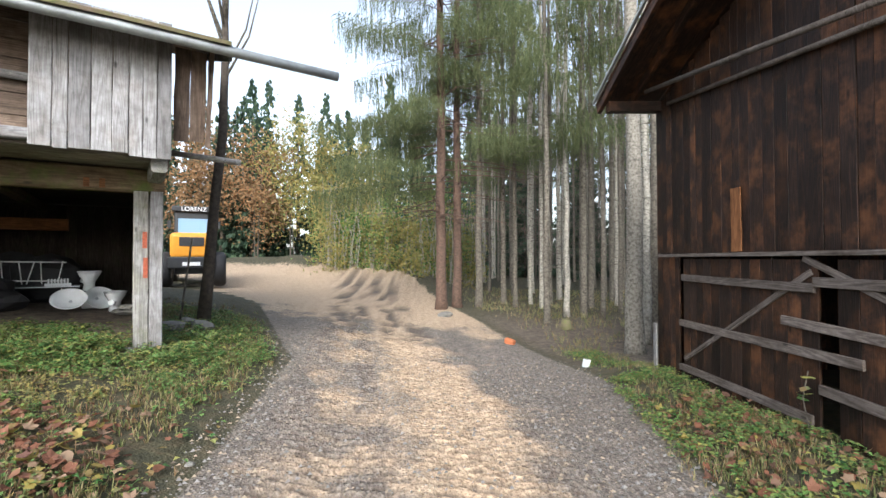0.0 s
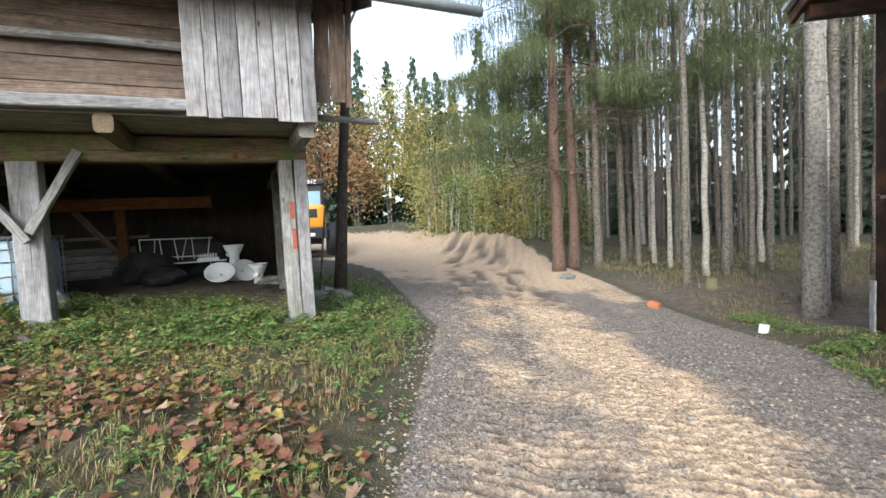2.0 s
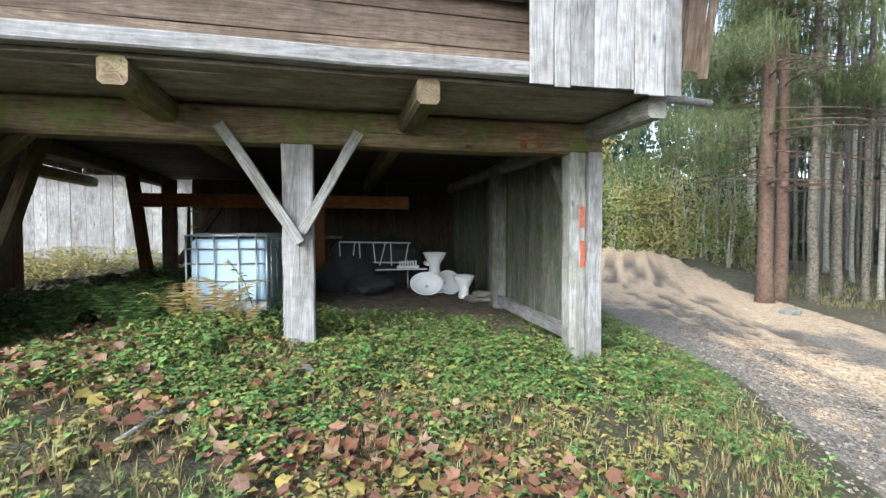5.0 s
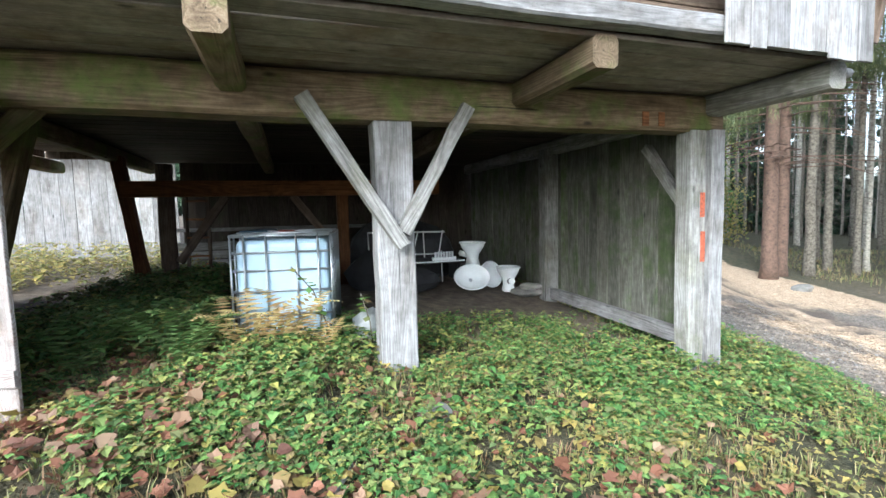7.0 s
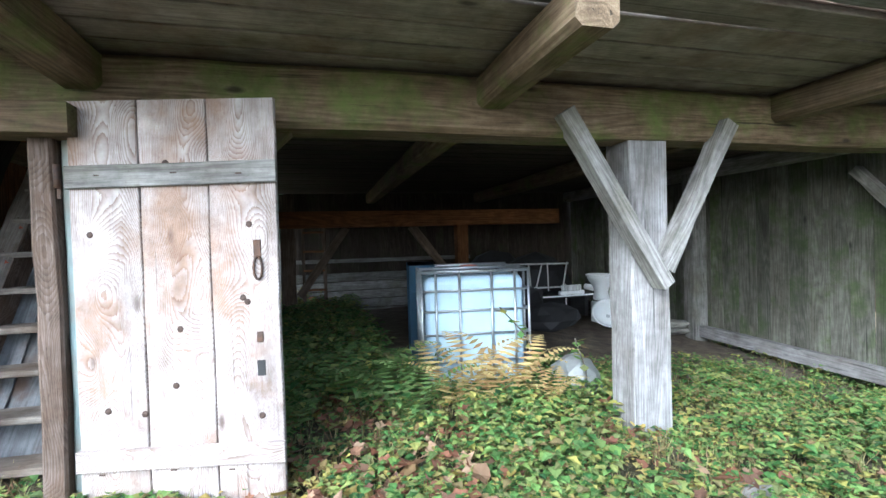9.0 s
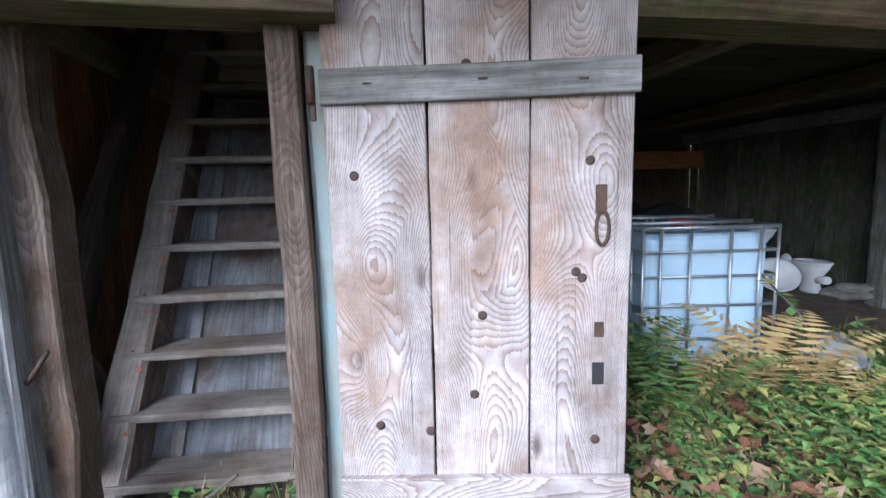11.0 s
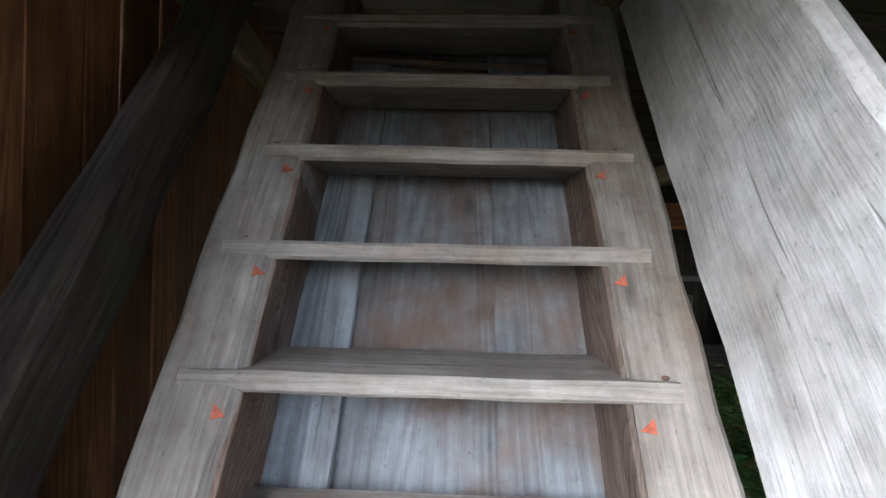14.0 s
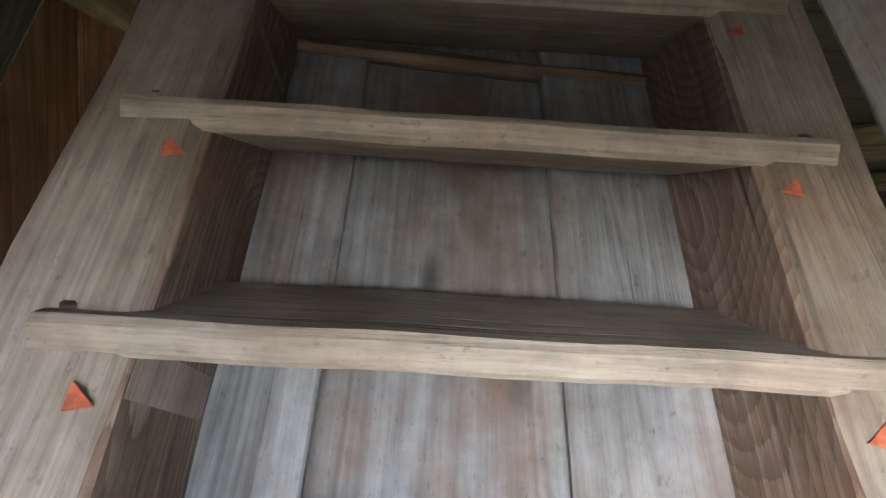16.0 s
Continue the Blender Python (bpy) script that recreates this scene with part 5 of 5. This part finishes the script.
# ---- far woods round the yard ----
def conifer_mesh(seed, h, r):
    return crown_mesh("conifer_crown", seed, 0.6, h, r, 0.25, 120, 0.28, 0.55, 0.20, DARKNEEDLES, droop=0.3)


def leaf_crown(name, seed, h, r, count, mat, size=0.16, low=0.25):
    rnd = random.Random(seed)
    hubs = [(rnd.uniform(-r, r) * 0.75, rnd.uniform(-r, r) * 0.75, h * rnd.uniform(low, 1.0), rnd.uniform(0.35, 0.75) * r * 0.6) for _ in range(16)]
    V, F = [], []
    for i in range(count):
        hx, hy, hz, hr = rnd.choice(hubs)
        p = Vector((rnd.gauss(hx, hr), rnd.gauss(hy, hr), rnd.gauss(hz, hr)))
        a = Vector((rnd.uniform(-1, 1), rnd.uniform(-1, 1), rnd.uniform(-1, 1))).normalized() * size * rnd.uniform(0.5, 1.2)
        b = a.orthogonal().normalized() * size * 0.5
        o = len(V)
        V.extend([(p - a)[:], (p + b)[:], (p + a)[:], (p - b)[:]])
        F.append((o, o + 1, o + 2, o + 3))
    return soup(name, V, F, mat)


def stems_mesh(seed, h, r, n, mat):
    rnd = random.Random(seed)
    out = bmesh.new()
    for i in range(n):
        x, y = rnd.uniform(-r, r) * 0.6, rnd.uniform(-r, r) * 0.6
        b = tube_bm([(x, y, -0.2), (x + rnd.uniform(-.3, .3), y + rnd.uniform(-.2, .2), h * 0.4), (x + rnd.uniform(-.7, .7), y + rnd.uniform(-.7, .7), h * rnd.uniform(0.7, 1))], [0.05, 0.035, 0.01], 5, False)
        me = bpy.data.meshes.new("t")
        b.to_mesh(me)
        b.free()
        out.from_mesh(me)
        bpy.data.meshes.remove(me)
    return mesh_of("stems", out, mat)


far_rng = random.Random(5)


def far_tree(name, x, y, crown, stem, label, group, mat_stem=None):
    at = Matrix.Translation((x, y, ground_z(x, y)))
    t = thing(name, at, label, "tree", group)
    for s in stem if isinstance(stem, list) else [stem]:
        part("trunk", s, BARK, t, "", at)
    part("crown", crown, DARKNEEDLES, t, "", at)
    return t


con = [far_tree("conifer_tree", -20 + 9 * k, 52, conifer_mesh(60 + k, 15 + 2 * k, 3.2), mesh_of("stem", tube_bm([(0, 0, -0.3), (0, 0, 14)], [0.25, 0.05], 8), BARK), "dark green conifer at the wood's edge", "far conifers") for k in range(3)]
for i in range(62):
    x = -46 + i * 0.95 + far_rng.uniform(-1, 1)
    y = far_rng.uniform(42, 62) if x > -30 else far_rng.uniform(34, 56)
    copy_thing(con[i % 3], Matrix.Translation((x, y, ground_z(x, y))) @ Matrix.Rotation(far_rng.uniform(0, 6), 4, "Z"))
for i in range(26):
    x, y = far_rng.uniform(-62, -34), far_rng.uniform(8, 40)
    copy_thing(con[i % 3], Matrix.Translation((x, y, ground_z(x, y))) @ Matrix.Rotation(far_rng.uniform(0, 6), 4, "Z"))
for i in range(46):
    x, y = far_rng.uniform(3, 50), far_rng.uniform(34, 62)
    copy_thing(con[i % 3], Matrix.Translation((x, y, ground_z(x, y))) @ Matrix.Rotation(far_rng.uniform(0, 6), 4, "Z"))
for x, y, h, r, mat, lab in ((-15.5, 40, 10, 2.6, RUST, "rust-brown autumn beech"), (-12.5, 41, 12.5, 2.6, AUTUMN, "yellowing autumn birch"), (-10.6, 43, 13.5, 2.2, AUTUMN, "yellowing autumn birch"), (-20, 40, 11, 2.6, RUST, "brown half-bare autumn oak"), (-6.8, 44, 12, 2.0, AUTUMN, "thin yellow-green ash")):
    far_tree("autumn_tree", x, y, leaf_crown("leaves", int(x * 7) + 200, h, r, 3600, mat, 0.16), [stems_mesh(int(x) * 5 + 90 + q, h, 0.5, 1, BARK) for q in range(3)], lab + " beyond the yard", "autumn trees")
for i in range(15):
    x, y = -7.5 + i * 0.68 + far_rng.uniform(-.3, .3), 30.5 - 0.35 * i + far_rng.uniform(-1.0, 3.5)
    far_tree("sapling", x, y, leaf_crown("leaves", 300 + i, far_rng.uniform(3.6, 6.0), 1.3, 1500, AUTUMN if i % 3 else HERB, 0.10, 0.1), [stems_mesh(320 + i * 7 + q, 6.5, 0.9, 1, BARKPALE) for q in range(6)], "thin yellow-green sapling thicket behind the heaps", "saplings")

# leaning dead tree by the barn corner
dt = thing("dead_tree", (-4.62, 9.55, 0.4), "thin dark leaning tree with knobby bark beside the barn", "tree")
part("trunk", tube_bm([(-4.85, 9.5, 0.3), (-4.72, 9.5, 1.6), (-4.62, 9.52, 3.0), (-4.48, 9.55, 4.4), (-4.45, 9.6, 6.2), (-4.5, 9.6, 8.5)], [0.15, 0.115, 0.10, 0.09, 0.075, 0.04], 10), DARKBARK, dt)
for k in range(7):
    a = k * 0.9
    part("branch", tube_bm([(-4.46, 9.58, 5.6 + 0.2 * k), (-4.46 + 0.5 * math.cos(a), 9.58 + 0.4 * math.sin(a), 6.5 + 0.3 * k), (-4.46 + 0.8 * math.cos(a), 9.6 + 0.6 * math.sin(a), 7.8 + 0.3 * k)], [0.03, 0.02, 0.008], 5), BARK, dt)
sp = thing("thin_stake", (-5.05, 9.2, 0.5), "thin dark stake leaning beside the tree", "stake")
part("stick", tube_bm([(-5.1, 9.1, 0.45), (-4.9, 9.2, 2.3)], 0.02, 6), BARK, sp)
stump = thing("mossy_stump", (3.9, 14.2, gz(3.9, 14.2)), "low tree stump covered in bright moss", "stump")
part("stump", lathe_bm([(0.2, -0.1), (0.15, 0.1), (0.13, 0.3), (0.05, 0.31)], 12), ROOFTILE, stump, "", Matrix.Translation((3.9, 14.2, gz(3.9, 14.2))))

# ---- ground cover ----
gr = np.random.RandomState(3)


def meadow_weight(x, y):
    """How thickly herbs grow: on the banks, thin under the barn, none on the track."""
    l, r = road_left(y), road_right(y)
    u, v = (x + 6.87) * UX + (y - 5.43) * UY, -(x + 6.87) * UY + (y - 5.43) * UX
    if x < l:
        w = smooth(0.0, 0.7, l - x)
        if v > 0.3 and u < 3.0:
            w *= 1 - smooth(0.6, 2.0, v) * smooth(-2.6, -1.6, u)
        if u > 3.0 and y > 11:
            w *= 0.25
        return w
    if x > r - 0.1 and x < BX - 0.02 and y < 8.2:
        return 0.9 * smooth(0, 0.5, x - r + 0.1)
    if x > r and 8.2 <= y < 11.5:
        return 0.7 * smooth(0.3, 1.4, x - r)
    return 0.0


def scatter(n, box, seed, power=1.0, far=0.0):
    """Spots on the banks in drifts; far: how much thinner away from the barn's front."""
    r = random.Random(seed)
    out = []
    while len(out) < n:
        x, y = r.uniform(box[0], box[1]), r.uniform(box[2], box[3])
        k = 0.45 + 0.8 * noise.noise((x * 1.1, y * 1.1, seed)) + 0.7 * noise.noise((x * 3.7, y * 3.7, seed + 3))
        k *= 1 if x > 1 else 1 - far * smooth(1.2, 2.6, (x + 6.87) * UY - (y - 5.43) * UX)
        if r.random() < meadow_weight(x, y) * min(1, max(0.04, k)) ** power:
            out.append((x, y, gz(x, y)))
    return np.array(out)


def leaf_field(name, spots, mat, label, size, per, height, seed, blade=False):
    rs = np.random.RandomState(seed)
    n = len(spots) * per
    c = np.repeat(spots, per, 0)
    a = rs.uniform(0, 2 * np.pi, n)
    d = np.stack([np.cos(a), np.sin(a), np.zeros(n)], 1)
    s = np.stack([-np.sin(a), np.cos(a), np.zeros(n)], 1)
    L = size * (0.35 + 1.25 * rs.uniform(0, 1, n) ** 1.5)[:, None]
    if blade:
        base = c + d * rs.uniform(0, 0.03, n)[:, None]
        tip = base + d * L * rs.uniform(0.1, 0.8, n)[:, None] + np.array([0, 0, 1]) * L
        w = s * 0.0035
        mid = base * 0.5 + tip * 0.5 + np.array([0, 0, 1]) * L * 0.12
        V = np.stack([base - w, base + w, mid + w, mid - w, tip], 1).reshape(-1, 3)
        i = np.arange(n)[:, None] * 5
        F = [tuple(q) for q in np.concatenate([i + [0, 1, 2, 3]], 0)] + [tuple(q) for q in (i + [3, 2, 4])]
    else:
        z = height * rs.uniform(0.2, 1.0, n)[:, None]
        base = c + d * L * 0.3 + np.array([0, 0, 1]) * z
        tilt = rs.uniform(-0.5, 0.35, n)[:, None]
        tip = base + d * L + np.array([0, 0, 1]) * L * tilt
        mid = (base * 0.55 + tip * 0.45) + np.array([0, 0, 1]) * L * 0.08
        w = s * L * rs.uniform(0.3, 0.48, n)[:, None]
        lift = np.array([0, 0, 1]) * L * 0.12
        V = np.stack([base, mid + w + lift, tip, mid - w + lift, mid], 1).reshape(-1, 3)
        i = np.arange(n)[:, None] * 5
        F = [tuple(q) for q in (i + [0, 4, 2, 1])] + [tuple(q) for q in (i + [0, 3, 2, 4])]
    me = soup(name, V, F, mat)
    ob = new(name, me)
    return tagged(ob, label, "plants", kind="stuff")


leaf_field("herbs", scatter(14000, (-10.5, 4.2, 0.6, 11), 2, 2.3, 0.55), HERB, "low green herbs and ground ivy on the bank", 0.046, 6, 0.10, 1)
leaf_field("tall_herbs", np.array([p for p in scatter(1900, (-10, -3.5, 3.6, 9.5), 4, 2.4) if -1.1 < -(p[0] + 6.87) * UY + (p[1] - 5.43) * UX < 1.3 and (p[0] + 6.87) * UX + (p[1] - 5.43) * UY > -2.2]), HERB, "taller nettle-like green herbs near the barn", 0.055, 14, 0.20, 2)
leaf_field("grass", scatter(10500, (-10.5, 4.2, 0.4, 12), 6), GRASS, "tufts of thin green and straw-coloured grass", 0.075, 7, 0, 3, True)
def thicket(n, u0, u1, v0, v1, seed):
    r = random.Random(seed)
    out = []
    for _ in range(n):
        p = B(r.uniform(u0, u1), r.uniform(v0, v1), 0)
        out.append((p.x, p.y, gz(p.x, p.y)))
    return np.array(out)


leaf_field("bramble_thicket", thicket(1100, -3.35, -1.75, 0.5, 5.4, 21), HERB, "rank bramble and nettle thicket in the open bay", 0.065, 16, 0.42, 22)
leaf_field("yard_weeds", thicket(1500, -10.5, -4.95, -0.8, 6.5, 27), AUTUMN, "yellow and green weeds in the yard beyond the door post", 0.07, 10, 0.22, 28)
leaf_field("dry_thicket", thicket(520, -6.5, -2.2, 4.8, 9.2, 23), AUTUMN, "yellowing weeds behind the open bay", 0.08, 12, 0.45, 24)
leaf_field("yellow_leaves", scatter(1500, (-10, -3.5, 2.0, 6.5), 8, 2.4), AUTUMN, "small yellowing plants near the stair door", 0.04, 6, 0.09, 4)


def litter():
    """Fallen maple leaves, curled, lying on the grass."""
    r = random.Random(9)
    V, F = [], []
    n = 0
    while n < 5200:
        x, y = r.uniform(-9.5, 3.8), r.uniform(0.3, 6.5)
        if x < -1.2:
            w = meadow_weight(x, y) * smooth(6.0, 3.0, y) * min(1, max(0, 0.5 + 1.5 * noise.noise((x * 0.9, y * 0.9, 5))))
        else:
            w = meadow_weight(x, y) * 0.25
        if r.random() > w:
            continue
        n += 1
        s = r.choice((0.025, 0.035, 0.042, 0.05, 0.065))
        m = Matrix.Translation((x, y, gz(x, y) + r.uniform(0.03, 0.10))) @ pose(0, 0, 0, r.uniform(-35, 35), r.uniform(-35, 35), r.uniform(0, 360))
        o = len(V)
        curl = r.uniform(-0.5, 0.8)
        V.append((m @ Vector((0, 0, 0)))[:])
        for k in range(10):
            a = 2 * math.pi * k / 10
            q = s * (1.0 if k % 2 == 0 else 0.72) * r.uniform(0.7, 1.15)
            V.append((m @ Vector((q * math.cos(a), q * math.sin(a), curl * q * q / s * abs(math.cos(a)))))[:])
        F.extend([(o, o + 1 + k, o + 1 + (k + 1) % 10) for k in range(10)])
    return tagged(new("fallen_leaves", soup("fallen_leaves", V, F, LITTER)), "brown and orange fallen maple leaves on the grass", "leaves", kind="stuff")


litter()


def gravel():
    r = random.Random(12)
    V, F = [], []
    for i in range(15000):
        y = 1.2 + 9 * r.random() ** 1.6
        x = r.uniform(road_left(y) - 0.22, road_right(y) + 0.3)
        s = r.choice((0.008, 0.012, 0.016, 0.028))
        z = gz(x, y)
        o = len(V)
        for dx, dy, dz in ((1, 0, 0), (-0.4, 0.9, 0), (-0.5, -0.8, 0), (0.1, 0.1, 0.7)):
            V.append((x + s * dx * r.uniform(.7, 1.3), y + s * dy * r.uniform(.7, 1.3), z - 0.002 + s * dz * r.uniform(.6, 1.3)))
        F.extend([(o, o + 1, o + 3), (o + 1, o + 2, o + 3), (o + 2, o, o + 3)])
    return tagged(new("gravel", soup("gravel", V, F, PEBBLE)), "loose grey pebbles on the muddy track", "gravel", kind="stuff")


PEBBLE = leafy("pebbles", [(0.15, 0.145, 0.14), (0.23, 0.22, 0.21), (0.11, 0.09, 0.07), (0.31, 0.25, 0.18)], 0.9, 0.0)
gravel()


# ---- ferns and single plants ----
def fern(x, y, z, size, n, mat, label, seed):
    r = random.Random(seed)
    f = thing("fern", (x, y, z), label, "fern", "ferns by the tank")
    for i in range(n):
        a = 2 * math.pi * (i + r.random() * 0.6) / n
        L = size * r.uniform(0.7, 1.1)
        V, F = [], []
        def pt(t):
            return Vector((math.cos(a) * L * 0.8 * t, math.sin(a) * L * 0.8 * t, L * (1.5 * t - 0.95 * t * t)))
        side = Vector((-math.sin(a), math.cos(a), 0))
        for k in range(1, 17):
            t = k / 17
            p, w = pt(t), L * 0.24 * math.sin(math.pi * min(1, t * 0.85 + 0.12)) * (1.15 - t)
            d = (pt(t + 0.03) - p).normalized()
            for sg in (-1, 1):
                o = len(V)
                tip = p + side * sg * w * 1.5 + d * w * 0.5 - Vector((0, 0, w * 0.25))
                m = p.lerp(tip, 0.45)
                V.extend([p[:], (m + d * L * 0.02)[:], tip[:], (m - d * L * 0.02)[:]])
                F.append((o, o + 1, o + 2, o + 3))
        me = soup("frond", V, F, mat)
        part("frond", me, mat, f, "", Matrix.Translation((x, y, z)))


for k, (x, y, s, n, mat) in enumerate(((-9.0, 4.9, 0.62, 7, FERN), (-8.55, 4.75, 0.5, 6, FERN), (-8.3, 5.15, 0.55, 6, FERNDRY), (-8.0, 5.2, 0.6, 7, FERNDRY), (-7.7, 5.3, 0.42, 6, FERNDRY), (-9.3, 4.5, 0.5, 6, FERN), (-8.75, 5.25, 0.45, 5, FERN), (-9.6, 5.2, 0.6, 6, FERN))):
    fern(x, y, gz(x, y) + 0.04, s * 1.3, n, mat, "green arching fern in the grass" if mat is FERN else "dry straw-coloured fern by the tank", k)


def vine(pts, leaves, size, mat, label, seed, name="climbing_plant"):
    r = random.Random(seed)
    v = thing(name, pts[0], label, "plant")
    part("stem", tube_bm(pts, 0.006, 5), BARK, v)
    V, F = [], []
    P = [Vector(p) for p in pts]
    for i in range(leaves):
        k = r.randrange(len(P) - 1)
        p = P[k].lerp(P[k + 1], r.random())
        a = Vector((r.uniform(-1, 1), r.uniform(-1, 1), r.uniform(-.6, .3))).normalized() * size * r.uniform(0.6, 1.2)
        b = a.cross(Vector((0, 0, 1))).normalized() * size * 0.42
        o = len(V)
        V.extend([p[:], (p + a * 0.5 + b)[:], (p + a)[:], (p + a * 0.5 - b)[:]])
        F.append((o, o + 1, o + 2, o + 3))
    part("foliage", soup("leaves", V, F, mat), mat, v)


vine([(-7.75, 5.55, 0.8), (-7.72, 5.5, 1.15), (-7.85, 5.48, 1.5), (-8.05, 5.46, 1.72)], 22, 0.08, HERB, "bramble shoot climbing in front of the tank", 1)
vine([(-7.4, 5.75, 0.8), (-7.42, 5.7, 1.2), (-7.5, 5.7, 1.45)], 16, 0.09, HERB, "green weed shoot beside the tank", 2)
vine([B(-4.3, -0.45, 0.95), B(-4.15, -0.4, 1.15), B(-3.95, -0.32, 1.32), B(-3.75, -0.3, 1.45)], 9, 0.05, AUTUMN, "thin yellowing twig before the stair foot", 3)
vine([(3.72, 4.7, 0.15), (3.70, 4.75, 0.45), (3.68, 4.65, 0.75)], 14, 0.10, HERB, "green elder shoot at the barn gate", 4)
for k in range(6):
    p = B(-5.2 - 0.25 * k, -0.4 + 0.35 * (k % 3), 0)
    vine([(p.x, p.y, gz(p.x, p.y)), (p.x + 0.05, p.y, gz(p.x, p.y) + 0.35), (p.x + 0.12, p.y + 0.05, gz(p.x, p.y) + 0.75)], 16, 0.10, AUTUMN, "yellow-leaved shrub shoot beyond the door post", 20 + k, "shrub_shoot")
st2 = thing("pale_stick", (-6.7, 3.75, gz(-6.7, 3.75)), "pale peeled stick lying in the herbs", "stick")
part("stick", tube_bm([(-6.75, 3.95, gz(-6.75, 3.95) + 0.06), (-6.72, 3.6, gz(-6.72, 3.6) + 0.06), (-6.6, 3.2, gz(-6.6, 3.2) + 0.05)], 0.012, 6), PALE, st2)

fr = random.Random(31)
wood_spots = []
while len(wood_spots) < 5200:
    x, y = fr.uniform(0.5, 15), fr.uniform(11.5, 27)
    if x > road_right(y) + 0.8 + 0.9 * fr.random() and fr.random() < 0.5 + noise.noise((x * 0.7, y * 0.7, 2)):
        wood_spots.append((x, y, gz(x, y)))
leaf_field("forest_grass", np.array(wood_spots), GRASS, "thin olive grass and moss on the forest floor", 0.15, 5, 0, 7, True)
